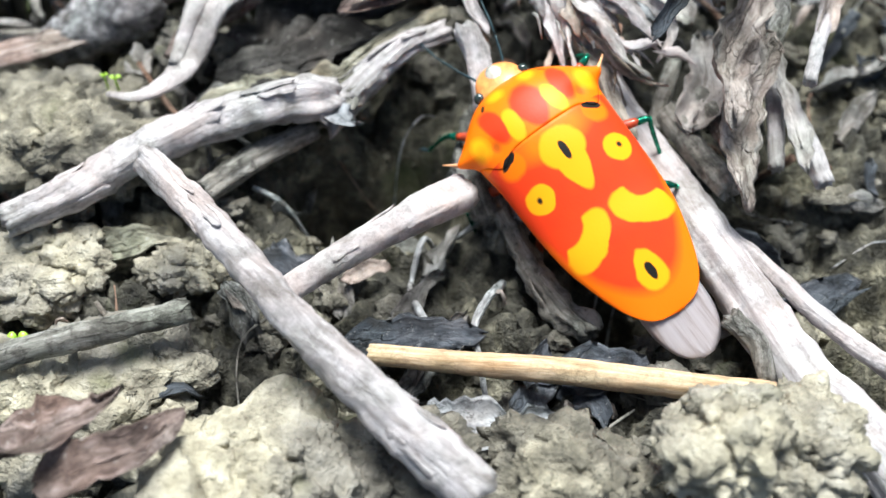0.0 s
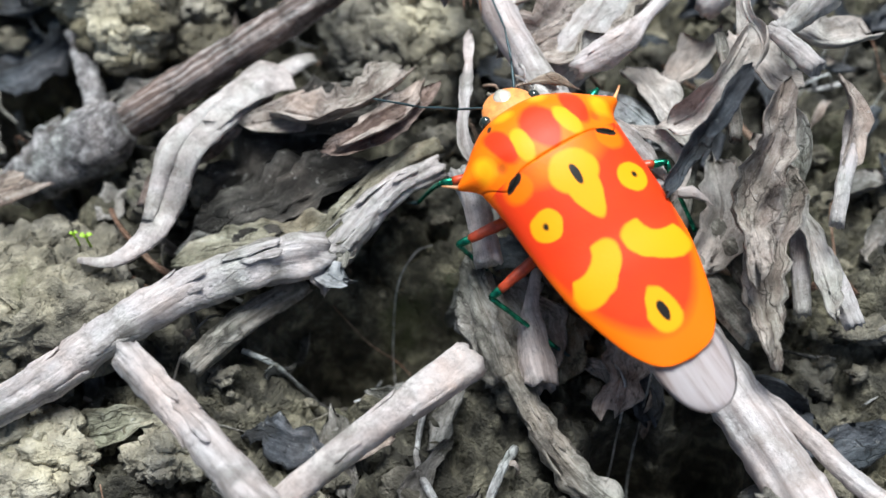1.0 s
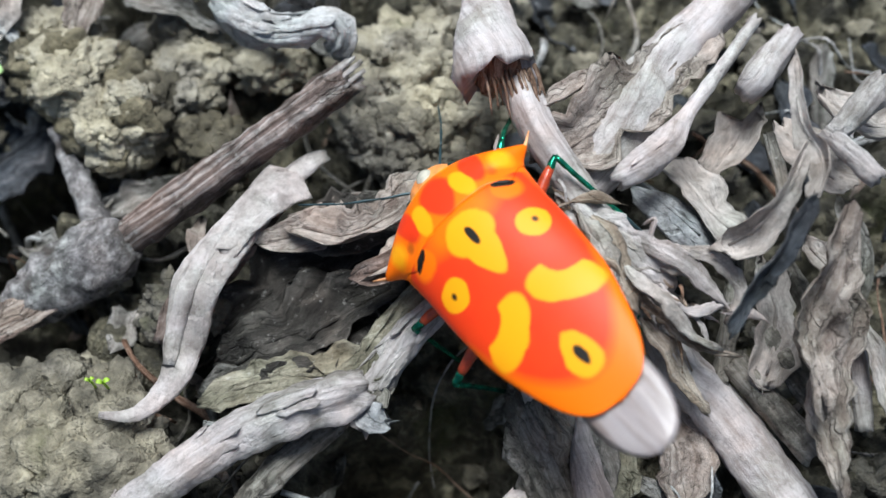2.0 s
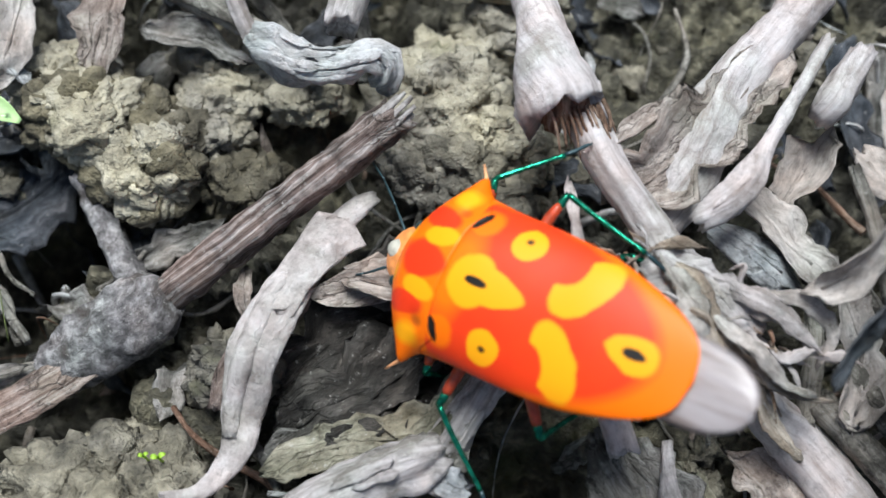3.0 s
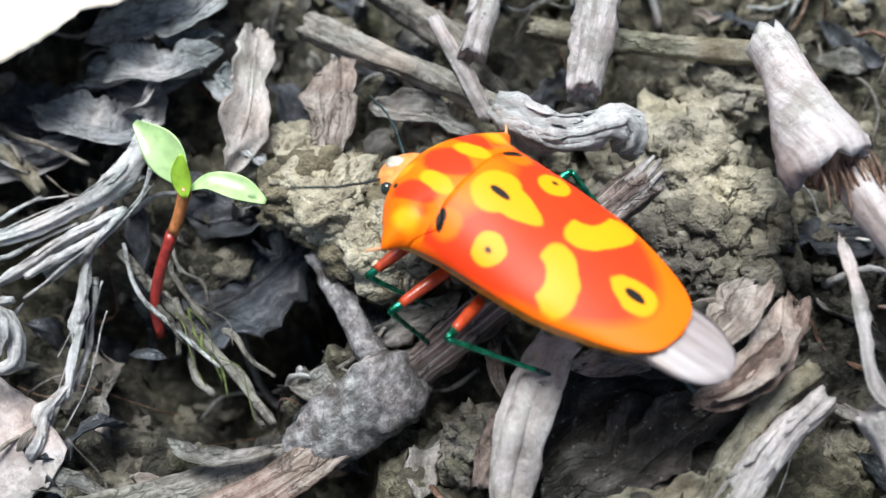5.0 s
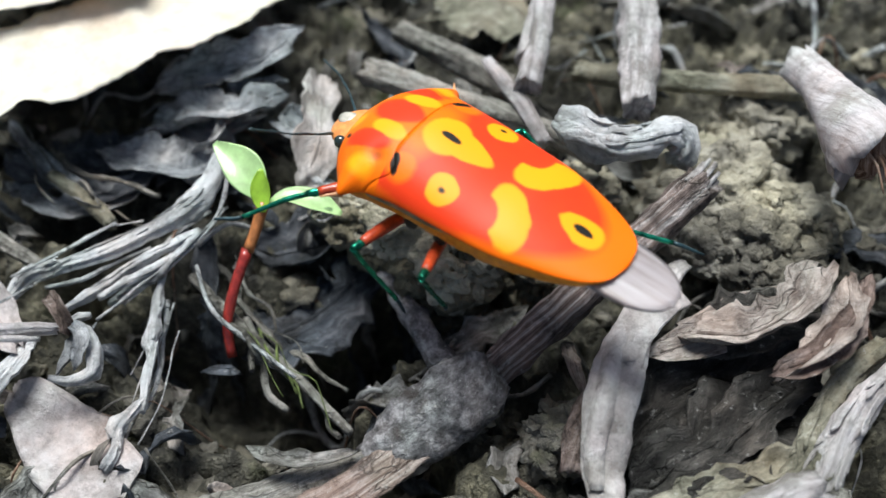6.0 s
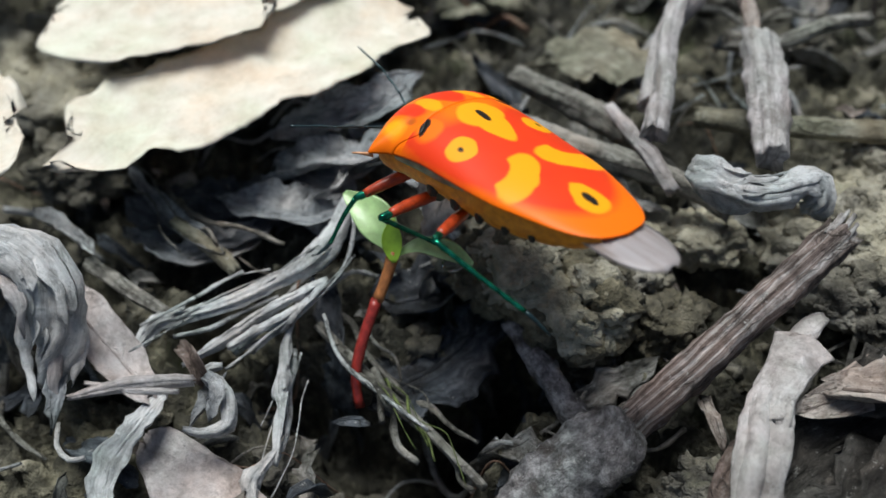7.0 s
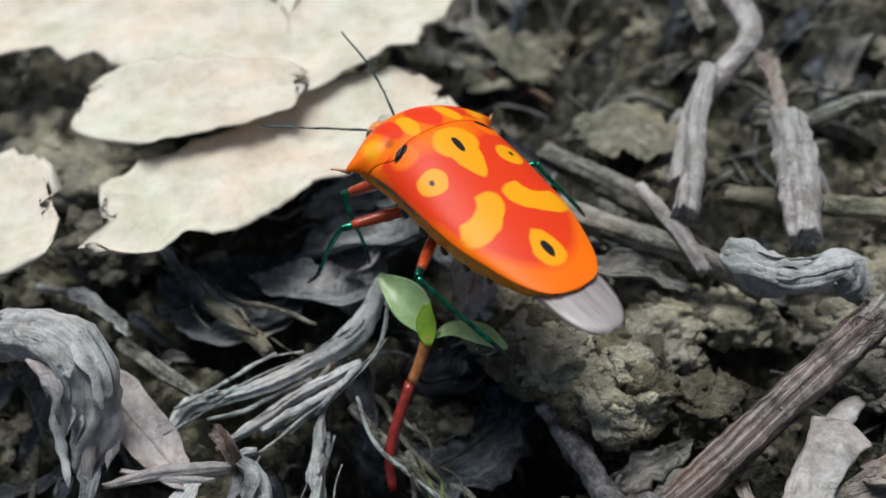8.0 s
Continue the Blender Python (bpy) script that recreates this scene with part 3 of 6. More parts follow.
part("shaft", tube([(-8.8, 20.9, 1.3, 1.08), (-12.4, 19.1, -0.1, 1.1), (-16.1, 17.3, -1.5, 1.14), (-19.8, 15.4, -2.8, 1.18), (-23.8, 13.4, -4.2, 1.15)], 12.6, groove=0.13, jag=0.9), BROWN, log)
part("collar", tube([(-23.1, 13.7, -4.0, 1.25), (-23.8, 13.4, -4.2, 1.9), (-25.4, 12.8, -4.8, 2.25), (-27.8, 11.9, -5.8, 2.2), (-29.8, 11.1, -6.6, 1.85), (-31.2, 10.5, -7.2, 1.5)], 13.1, groove=0.05, rough=0.13, jag=0.1), COLLAR, log, "dark grey swollen bark collar")
for k in range(9):
    ex, ey, ez, er = (-8.6, 21.1, 1.2, 0.88)
    a = 0.7 * k
    part("end_splinter", tube([(ex - 1.2 + 0.6 * math.cos(a), ey - 0.9 + 0.5 * math.sin(a), ez + 0.7 * math.sin(a), 0.20), (ex + 0.3 + 0.6 * math.cos(a), ey + 0.35 + 0.5 * math.sin(a), ez + 0.7 * math.sin(a), 0.14)], k, 7, 0.3, 0.2, 0.2, 0.5), PALE, log, "broken pale splinter" if k == 0 else "")
part("split_end", tube([(-27.8, 11.1, -5.6, 1.02), (-30.1, 9.7, -5.4, 1.14), (-32.9, 8.4, -5.4, 1.16), (-35.6, 7.6, -5.5, 1.16), (-37.9, 6.9, -5.6, 1.12), (-40.9, 6.0, -5.8, 0.98)], 14.7, groove=0.16, flat=0.3), REDWOOD, log, "pinkish tan split wood")
part("prong", tube([(-31.4, 10.6, -5.8, 0.61), (-34.6, 10.0, -5.8, 0.94), (-38.0, 9.4, -5.8, 1.04), (-41.6, 9.0, -5.8, 1.07), (-45.6, 9.0, -6.0, 0.87)], 15.3, groove=0.2, flat=0.3), GREYWOOD, log, "pale grey splintered prong")

curl = tagged(part("bark_curl", tube([(-23.8, 1.7, -2.0, 0.19), (-21.7, 1.6, -2.0, 0.47), (-19.7, 3.4, -2.0, 0.86), (-19.1, 5.7, -2.0, 1.23), (-18.0, 8.6, -0.3, 1.44), (-16.6, 11.1, -0.8, 1.38), (-15.0, 13.5, -1.6, 1.15), (-13.0, 15.8, -2.0, 0.85), (-11.4, 17.1, -2.0, 0.62), (-10.5, 17.6, -2.2, 0.42)], 16.2, groove=0.05, rough=0.06, flat=0.45), PEEL), "pale pinkish peel of bark with a forked broken end", "bark")
part("flared_end", ribbon([(-17.0, 10.3, 0.1, 1.1), (-16.0, 11.9, -0.1, 1.25), (-14.9, 13.3, -0.4, 1.35), (-13.5, 14.8, -0.7, 1.6), (-12.5, 15.8, -1.0, 2.05)], 16.9, 0, -0.16, 0.05, 0.15, 0.4, 19, 0.3, 0.01, torn=0.10), PEEL, curl, "flared end with two broken corners")
part("under_strip", tube([(-13.7, 15.1, -3.0, 0.69), (-16.5, 11.0, -2.2, 1.00), (-19.2, 8.6, -2.4, 0.99), (-20.6, 6.2, -3.2, 0.73)], 18.1, groove=0.12, flat=0.6), LEAFBROWN, curl, "brownish inner strip of the bark")
part("edge_roll", tube([(-19.9, 4.2, -1.75, 0.36), (-19.5, 6.1, -1.5, 0.55), (-18.5, 8.3, 0.0, 0.6), (-17.4, 10.6, -0.2, 0.6), (-15.9, 13.0, -1.0, 0.5), (-14.8, 14.6, -1.5, 0.34)], 18.7, groove=0.05), PEEL, curl, "rolled edge of the bark")

# ---- back of the view ----
twig("back_stick", [(-27.1, 37.0, -1.0, 1.01), (-23.3, 34.1, -1.0, 0.93), (-19.7, 31.5, -1.0, 0.84), (-16.2, 28.7, -1.0, 0.69), (-13.2, 26.1, -2.0, 0.62)], GREYWOOD, "grey-brown dead stick lying in the litter", 19.1, peel=2)
twig("knobbly_root", [(-16.7, 26.3, 3.0, 0.55), (-15.6, 25.6, 2.5, 1.04), (-14.1, 24.5, 2.0, 1.18), (-11.8, 24.0, 2.0, 1.04), (-9.6, 24.5, 2.0, 0.84), (-9.0, 23.9, 1.0, 0.98), (-9.4, 23.4, 0.0, 0.49)], BLEACH, "pale knobbly broken root", 20.4, peel=12, groove=0.3, rough=0.3)
twig("peg", [(-7.7, 38.2, 1.0, 1.35), (-8.8, 34.3, 1.5, 1.30), (-10.1, 30.2, 2.0, 1.17), (-11.4, 26.3, 2.5, 0.98)], PALE, "short upright peg of pale split wood", 21.6, groove=0.2)
twig("forked_twig", [(-11.6, 43.5, 2.0, 0.65), (-14.0, 39.0, 2.0, 0.67), (-15.6, 34.6, 1.5, 0.72), (-17.3, 31.2, 1.0, 0.89)], PALE, "thin grey twig with a thicker foot", 22.3)
twig("forked_twig", [(-19.0, 35.3, 0.0, 0.39), (-18.2, 32.4, 0.0, 0.45), (-17.5, 30.1, -0.0, 0.52), (-16.7, 27.8, -1.0, 0.52)], PALE, "thin grey twig with a thicker foot", 22.9)
twig("level_stick", [(-12.9, 35.0, -2.0, 0.71), (-9.3, 33.5, -2.0, 0.75), (-3.8, 31.7, -2.0, 0.78), (3.4, 29.5, -2.0, 0.85)], LEAFOLIVE, "tan brown level stick lying in the litter", 23.3)
twig("back_stick", [(-9.0, 56.9, 0.0, 0.83), (-9.3, 49.6, 0.0, 0.70)], GREYWOOD, "grey-brown dead stick lying in the litter", 23.8, peel=2)
twig("pale_stalk", [(15.9, 21.3, 4.0, 0.36), (12.9, 17.6, 4.0, 0.39), (10.6, 14.9, 4.0, 0.47), (9.5, 13.5, 4.0, 0.85), (8.0, 12.3, 4.0, 0.93), (6.2, 11.3, 3.5, 0.62)], WHITEBARK, "pale stalk with a swollen whitish joint", 24.1, peel=3, groove=0.1, jag=0.9)
twig("pale_stalk", [(18.2, 20.7, 3.0, 0.73), (15.6, 17.9, 3.0, 0.98), (15.1, 17.4, 2.0, 0.73)], WHITEBARK, "pale stalk with a swollen whitish joint", 25.7)
knob = twig("driftwood_knob", [(-62.8, 29.9, 2.0, 1.30), (-58.7, 28.7, 3.0, 1.54), (-55.9, 26.9, 3.0, 1.84), (-55.1, 25.3, 1.0, 1.73), (-55.3, 23.8, -1.0, 1.47), (-56.6, 22.5, -3.0, 0.81)], BLEACH, "pale weathered bent piece of wood, frayed at its end", 26.2, peel=8, groove=0.2)
for k, pts in enumerate(([(-57.3, 25.6, 0.6, 0.47), (-57.7, 23.9, -1.0, 0.60), (-57.2, 21.3, -2.0, 0.26)], [(-55.5, 24.3, 0.8, 0.53), (-55.8, 22.5, -0.6, 0.66), (-56.1, 20.9, -3.0, 0.27)], [(-54.1, 25.4, 0.6, 0.47), (-54.0, 23.3, -0.6, 0.60), (-54.9, 21.6, -2.0, 0.27)], [(-57.9, 26.1, 3.6, 0.45), (-56.6, 24.4, 3.4, 0.70), (-56.8, 23.3, 1.0, 0.39)], [(-55.2, 26.3, 4.2, 0.39), (-54.2, 24.7, 3.4, 0.64), (-54.2, 23.2, 1.6, 0.32)], [(-58.9, 27.6, 4.0, 0.39), (-57.1, 27.0, 4.4, 0.58), (-55.3, 25.4, 3.8, 0.32)])):
    part("bark_flake", ribbon(pts, 190.0 + k * 2.3, (-10, 5, 20, -20, 25, 0)[k], -0.25, 0.4, 0.3, 0.2, 11, 0.35, 0.04, torn=0.45), (BLEACH, PALE)[k % 2], knob)
twig("grey_root", [(-53.1, 23.4, -4.0, 0.14), (-51.6, 24.5, -3.5, 0.35), (-50.3, 25.7, -3.0, 0.53), (-48.2, 25.7, -2.6, 0.42), (-45.7, 25.7, -2.2, 0.42), (-42.4, 26.6, -1.8, 0.46), (-40.0, 27.4, -1.2, 0.71), (-38.4, 29.0, -0.8, 0.58), (-37.2, 30.7, 0.0, 0.44)], BLEACH, "grey dry forked root", 27.4, group="roots", groove=0.3, rough=0.2, jag=1.2, peel=10)
twig("grey_root", [(-48.8, 22.6, -3.5, 0.10), (-47.0, 23.3, -3.2, 0.28), (-45.2, 24.1, -3.0, 0.35), (-43.3, 24.9, -2.5, 0.32), (-41.1, 25.4, -2.0, 0.28), (-39.3, 25.8, -1.5, 0.21)], BLEACH, "thin grey dry root strand", 28.2, group="roots", groove=0.3, rough=0.25, jag=1.2, peel=8)
twig("grey_root", [(-40.3, 26.8, -2.5, 0.22), (-41.9, 24.4, -3.2, 0.21), (-42.6, 22.0, -3.8, 0.31), (-43.0, 19.7, -4.0, 0.45), (-43.0, 19.1, -4.0, 0.24), (-43.4, 17.5, -4.2, 0.24), (-43.8, 15.4, -4.5, 0.17)], BLEACH, "hanging frayed root with knots", 29.8, group="roots", groove=0.3, rough=0.35, jag=1.2, peel=8)
twig("grey_root", [(-43.7, 16.2, -4.3, 0.17), (-44.7, 15.2, -4.4, 0.36), (-45.4, 14.5, -4.5, 0.49), (-45.2, 13.9, -4.5, 0.26), (-45.6, 12.9, -4.6, 0.32), (-46.1, 12.3, -4.8, 0.23)], BLEACH, "frayed knotty root tip", 29.1, group="roots", groove=0.3, rough=0.35, jag=1.2, peel=4)
twig("grey_root", [(-45.9, 23.0, -3.0, 0.17), (-44.1, 23.6, -2.6, 0.28), (-41.9, 24.3, -2.4, 0.25), (-39.6, 25.5, -2.0, 0.18)], BLEACH, "thin grey dry root strand", 28.8, group="roots", groove=0.3, rough=0.3, jag=1.0, peel=3)
twig("grey_root", [(-49.2, 24.5, -3.0, 0.11), (-46.9, 24.5, -2.8, 0.14), (-45.1, 25.1, -2.6, 0.11), (-42.5, 25.8, -2.4, 0.11)], ROOTHAIR, "fine branching dry rootlet", 28.5, group="roots", groove=0.2, sides=10)
twig("grey_root", [(-48.6, 17.6, -2.5, 0.16), (-47.3, 17.0, -2.4, 0.29), (-46.0, 17.2, -2.2, 0.39), (-46.0, 19.1, -2.0, 0.43), (-47.1, 20.9, -2.0, 0.30), (-46.1, 21.1, -2.0, 0.17)], BLEACH, "curled pale root end", 28.6, group="roots", groove=0.3, rough=0.3, jag=1.0, peel=4)
twig("grey_root", [(-39.9, 24.3, -3.0, 0.11), (-39.5, 21.9, -3.4, 0.14), (-38.8, 20.4, -3.6, 0.14), (-37.1, 18.5, -4.0, 0.14), (-34.8, 15.9, -4.5, 0.10)], ROOTHAIR, "fine dry pale rootlet", 28.7, group="roots", groove=0.2, sides=10)
twig("grey_root", [(-40.4, 24.3, -4.0, 0.32), (-37.7, 20.5, -5.0, 0.32), (-34.8, 16.8, -6.0, 0.31), (-32.1, 12.4, -6.0, 0.27)], GREYWOOD, "thin dry root strand", 30.3, group="roots")
twig("splinter", [(-54.1, 18.7, 1.0, 0.15), (-51.7, 18.9, 1.0, 0.34), (-49.6, 18.8, 1.0, 0.37), (-47.4, 19.1, 0.0, 0.29)], PALE, "broken tan splinter of straw", 31.1, groove=0.2, jag=1.4)

# ---- cream leaf flakes ----
leaf("cream_leaf", [(-70.0, 65.2, 2.4, 5.45), (-59.6, 60.1, 2.7, 5.28), (-49.1, 56.5, 3.0, 5.60), (-41.6, 51.2, 3.1, 6.23), (-35.4, 54.2, 2.9, 5.57), (-28.4, 60.1, 2.4, 4.08)], CREAM, "large cream dry leaf broken into flakes", 32.5, group="cream leaf flakes", rib=False, tip=0.06, curl=0.05, crumple=0.2, ragged=0.06, thick=0.3, torn=0.2)
leaf("cream_leaf", [(-56.0, 49.3, 3.4, 2.82), (-52.9, 47.5, 3.8, 4.44), (-48.9, 46.3, 4.0, 4.40), (-45.0, 46.1, 4.0, 3.78), (-40.2, 46.5, 4.0, 2.38)], CREAM, "cream dry leaf flake lying on another", 33.1, group="cream leaf flakes", rib=False, tip=0.08, curl=0.05, crumple=0.15, ragged=0.06, thick=0.3, torn=0.12)
leaf("cream_leaf", [(-54.7, 36.4, 2.6, 2.91), (-51.1, 37.9, 2.6, 4.29), (-45.5, 39.9, 2.6, 4.69), (-40.0, 42.0, 2.2, 4.75), (-35.1, 44.3, 1.8, 4.40), (-30.2, 47.0, 1.0, 3.31)], CREAM, "long cream dry leaf flake lying on soil", 34.8, group="cream leaf flakes", rib=False, tip=0.05, curl=0.06, crumple=0.25, ragged=0.06, thick=0.3, torn=0.2)
leaf("cream_leaf", [(-65.9, 39.2, 4.0, 4.72), (-61.9, 38.4, 4.0, 5.42), (-59.0, 37.7, 4.0, 5.41), (-56.7, 37.8, 4.0, 3.98)], CREAM, "cream dry leaf flake with a torn edge", 35.6, group="cream leaf flakes", rib=False, tip=0.10, curl=0.05, crumple=0.2, ragged=0.10, thick=0.3, torn=0.13)

# ---- dead leaves ----
leaf("grey_leaf", [(-21.3, 44.7, -4.0, 2.58), (-18.1, 44.9, -4.0, 4.10), (-15.0, 43.6, -4.0, 3.86), (-12.7, 41.8, -4.0, 2.12)], LEAFOLIVE, "flat rounded grey-green dead leaf", 36.4, rib=False, curl=0.04, crumple=0.15)
leaf("grey_leaf", [(2.7, 13.7, 2.0, 1.93), (5.8, 15.3, 3.0, 3.05), (9.6, 17.9, 3.0, 2.61), (13.9, 22.4, 3.0, 1.35)], LEAFPINK, "large pale crumpled dead leaf", 37.2, curl=0.18, crumple=0.5, roll=-15)
leaf("grey_leaf", [(1.9, 16.0, 4.0, 0.32), (4.4, 17.3, 4.0, 0.83), (7.1, 18.3, 4.0, 0.39)], LEAFPINK, "narrow pale leaf scrap rolled at its edge", 38.9, curl=0.35, roll=25)
leaf("dark_leaf", [(10.3, 1.3, 5.0, 0.46), (12.0, 3.5, 7.0, 0.79), (13.5, 5.3, 8.0, 0.84), (15.0, 6.8, 9.0, 0.50)], LEAFDARK, "dark grey folded dead leaf", 39.3, curl=0.22, roll=-40)
leaf("pale_leaf", [(15.0, 6.7, 8.0, 0.40), (16.0, 9.4, 8.0, 1.15), (15.5, 12.1, 8.0, 0.76), (15.5, 15.6, 9.0, 0.24)], LEAFPALE, "pale brown torn upright leaf", 40.3, curl=0.3, roll=50)
leaf("pale_leaf", [(10.9, 6.6, 4.0, 0.90), (12.4, 6.7, 5.0, 1.19), (14.0, 8.2, 7.0, 0.87), (15.7, 10.7, 8.0, 0.58)], LEAFPALE, "pale brown torn upright leaf", 41.8, curl=0.3, roll=-30)
leaf("pale_leaf", [(17.2, 6.9, 7.0, 0.86), (16.3, 4.0, 5.0, 1.75), (15.4, 1.4, 3.0, 2.08), (15.5, -2.1, 2.0, 1.18)], LEAFPINK, "pale brown torn hanging leaf", 42.5, curl=0.25, roll=20, crumple=0.6)
# LEAFSHADE leaves carry the shade of the hollow in their colour
leaf("dark_leaf", [(-12.4, 11.9, -2.0, 1.01), (-10.3, 11.9, -1.0, 1.99), (-7.7, 12.0, -1.0, 1.99), (-4.9, 12.4, -2.0, 1.01)], LEAFSHADE, "dark dead leaf on soil, shade in its colour", 44.6, curl=0.15, crumple=0.5, roll=-10)
leaf("dark_leaf", [(-17.2, 4.6, -4.0, 1.65), (-13.6, 6.0, -3.0, 2.96), (-9.6, 6.9, -3.0, 2.99), (-6.4, 5.8, -3.0, 1.65)], LEAFSHADE, "large dark dead leaf on soil, shade in its colour", 45.2, curl=0.1, crumple=0.6)
leaf("grey_leaf", [(-17.9, 2.7, -4.0, 0.98), (-13.8, 3.3, -3.0, 1.62), (-9.8, 3.2, -2.0, 1.92), (-5.8, 4.4, -2.0, 1.29)], LEAFOLIVE, "grey frayed dead leaf on soil", 46.1, curl=0.18, crumple=0.7, ragged=0.35)
leaf("brown_leaf", [(-17.8, 6.9, -5.0, 1.27), (-14.5, 9.3, -4.0, 2.91), (-10.8, 10.6, -3.0, 2.92), (-5.8, 12.1, -2.0, 1.96)], LEAFSHADE, "dark brown crumpled dead leaf with ribs, shade in its colour", 47.7, curl=0.2, crumple=0.7, roll=-15)
leaf("brown_leaf", [(-14.1, 4.3, -4.0, 1.84), (-10.8, 6.6, -3.0, 2.18), (-6.0, 9.1, -2.0, 1.59)], LEAFSHADE, "dark crumpled dead leaf with ribs, shade in its colour", 48.5, curl=0.25, crumple=0.6)
leaf("tan_leaf", [(-51.5, 19.0, -5.0, 1.19), (-49.6, 16.5, -5.0, 2.07), (-47.7, 13.7, -5.0, 2.77), (-45.6, 10.3, -5.0, 2.69)], PEEL, "smooth pinkish tan dead leaf", 49.9, rib=False, curl=0.08, crumple=0.15, ragged=0.05, torn=0.08, tip=0.12)
leaf("grey_leaf", [(-38.0, 12.0, -5.0, 0.32), (-36.5, 10.8, -4.6, 0.70), (-34.3, 10.3, -4.6, 0.77), (-31.8, 10.7, -5.0, 0.32)], LEAFGREY, "curled grey leaf scrap by the swollen twig", 49.2, curl=0.35, crumple=0.4)
leaf("tan_leaf", [(-56.2, 29.7, -2.0, 1.44), (-54.0, 25.6, -2.0, 1.74), (-52.1, 23.0, -3.0, 1.55), (-50.7, 20.6, -3.0, 1.01)], PEEL, "smooth pinkish tan dead leaf", 50.3, curl=0.15, crumple=0.2, ragged=0.08)
leaf("dark_leaf", [(-37.2, 20.4, -7.0, 2.52), (-34.1, 21.5, -7.0, 3.65), (-30.8, 23.5, -7.0, 3.36), (-28.8, 26.4, -7.0, 1.92)], LEAFDARK, "flat dark slate-grey dead leaf beneath the seedling", 51.4, curl=0.06, crumple=0.35)
leaf("dark_leaf", [(-51.9, 37.4, -4.0, 1.58), (-48.8, 35.2, -4.0, 3.12), (-44.6, 34.3, -4.0, 3.30), (-41.0, 35.7, -4.0, 1.97)], LEAFDARK, "dark slate-grey dead leaf on soil", 52.8, curl=0.1, crumple=0.5)
twig("lichen_twig", [(-28.4, 22.5, -4.5, 0.62), (-27.3, 19.4, -5.0, 0.80), (-26.2, 16.5, -5.5, 0.86), (-25.1, 14.0, -6.0, 0.86)], COLLAR, "dark twig speckled with pale lichen", 53.7, rough=0.2)
leaf("brown_leaf", [(-12.5, 12.4, -1.0, 1.09), (-9.7, 11.1, 0.0, 1.78), (-6.8, 11.6, 1.0, 1.76), (-4.1, 13.9, 1.0, 0.90)], LEAFPINK, "pinkish brown curled leaf on soil", 54.2, curl=0.25, roll=15)
leaf("brown_leaf", [(-8.9, 8.2, 0.0, 0.70), (-6.4, 8.5, 1.0, 1.17), (-4.0, 10.2, 1.0, 1.04), (-2.3, 12.4, 1.0, 0.53)], LEAFBROWN, "pinkish brown curled leaf on soil", 55.1, curl=0.3, roll=-20)
leaf("dark_leaf", [(-23.7, -23.9, 0.0, 1.41), (-20.9, -23.6, 1.0, 2.23), (-18.7, -22.3, 1.0, 1.69), (-17.5, -21.3, 1.0, 0.71)], LEAFBROWN, "dark brown broken leaf in the soil", 56.3, curl=0.15, roll=20, crumple=0.5)
leaf("brown_leaf", [(-20.4, -25.8, 0.0, 1.10), (-17.5, -24.9, 1.0, 1.37), (-15.3, -23.6, 1.0, 1.11), (-14.2, -21.7, 0.0, 0.57)], LEAFBROWN, "brown broken leaf in the soil", 57.9, curl=0.2, roll=-10)
leaf("pale_leaf", [(16.3, 14.5, 3.0, 1.05), (17.3, 12.2, 3.0, 1.89), (19.1, 10.4, 3.0, 1.69)], LEAFPALE, "pale three-cornered leaf scrap", 58.2, curl=0.1, roll=15)
leaf("grey_leaf", [(10.0, 14.0, 0.0, 1.81), (12.0, 10.4, 1.0, 2.09), (13.6, 8.1, 0.0, 1.38)], LEAFPALE, "pale grey leaf beside the stem", 59.7, curl=0.2, roll=20)
leaf("grey_leaf", [(1.5, 1.0, -4.0, 2.07), (3.1, -1.7, -4.0, 2.87), (4.0, -4.6, -5.0, 1.67)], LEAFGREY, "blue-grey dead leaf lying flat", 60.9, curl=0.08)
leaf("pale_leaf", [(-30.4, 37.1, -1.0, 1.27), (-30.8, 31.8, -0.0, 1.73), (-31.9, 29.0, -1.0, 1.38), (-33.0, 27.4, -2.0, 0.69)], LEAFPALE, "pale grey-green dry leaf", 61.2, curl=0.2, roll=25)
leaf("pale_leaf", [(-25.5, 33.7, -1.0, 1.77), (-26.2, 30.0, -1.0, 2.15), (-27.0, 27.5, -2.0, 1.39)], LEAFPINK, "pale pinkish grey dry leaf", 62.2, curl=0.15, roll=-15)
leaf("pale_leaf", [(-27.1, 53.5, -5.0, 1.85), (-24.0, 55.0, -5.0, 3.51), (-19.8, 56.2, -5.0, 2.84)], LEAFOLIVE, "pale grey-green dry leaf", 63.8, curl=0.1)
leaf("pale_leaf", [(-8.7, 7.8, 0.0, 0.60), (-6.2, 8.7, 1.0, 1.48), (-4.0, 10.5, 1.0, 1.35), (-3.1, 13.0, 1.0, 0.61)], LEAFPINK, "pale folded dead leaf", 64.6, curl=0.3, roll=30)
leaf("pale_leaf", [(0.0, 14.9, 3.0, 0.42), (-0.4, 11.1, 3.0, 0.70), (-0.4, 7.1, 2.0, 0.75), (0.9, 5.4, 1.0, 0.58)], PALE, "long pale dry leaf stalk", 65.5, curl=0.4, crumple=0.1)
twig("pale_stalk", [(-0.7, 6.0, 1.0, 0.87), (0.2, 4.0, 0.0, 0.81), (0.9, 0.5, -1.0, 0.75)], PALE, "pale hollow broken stalk", 66.3)
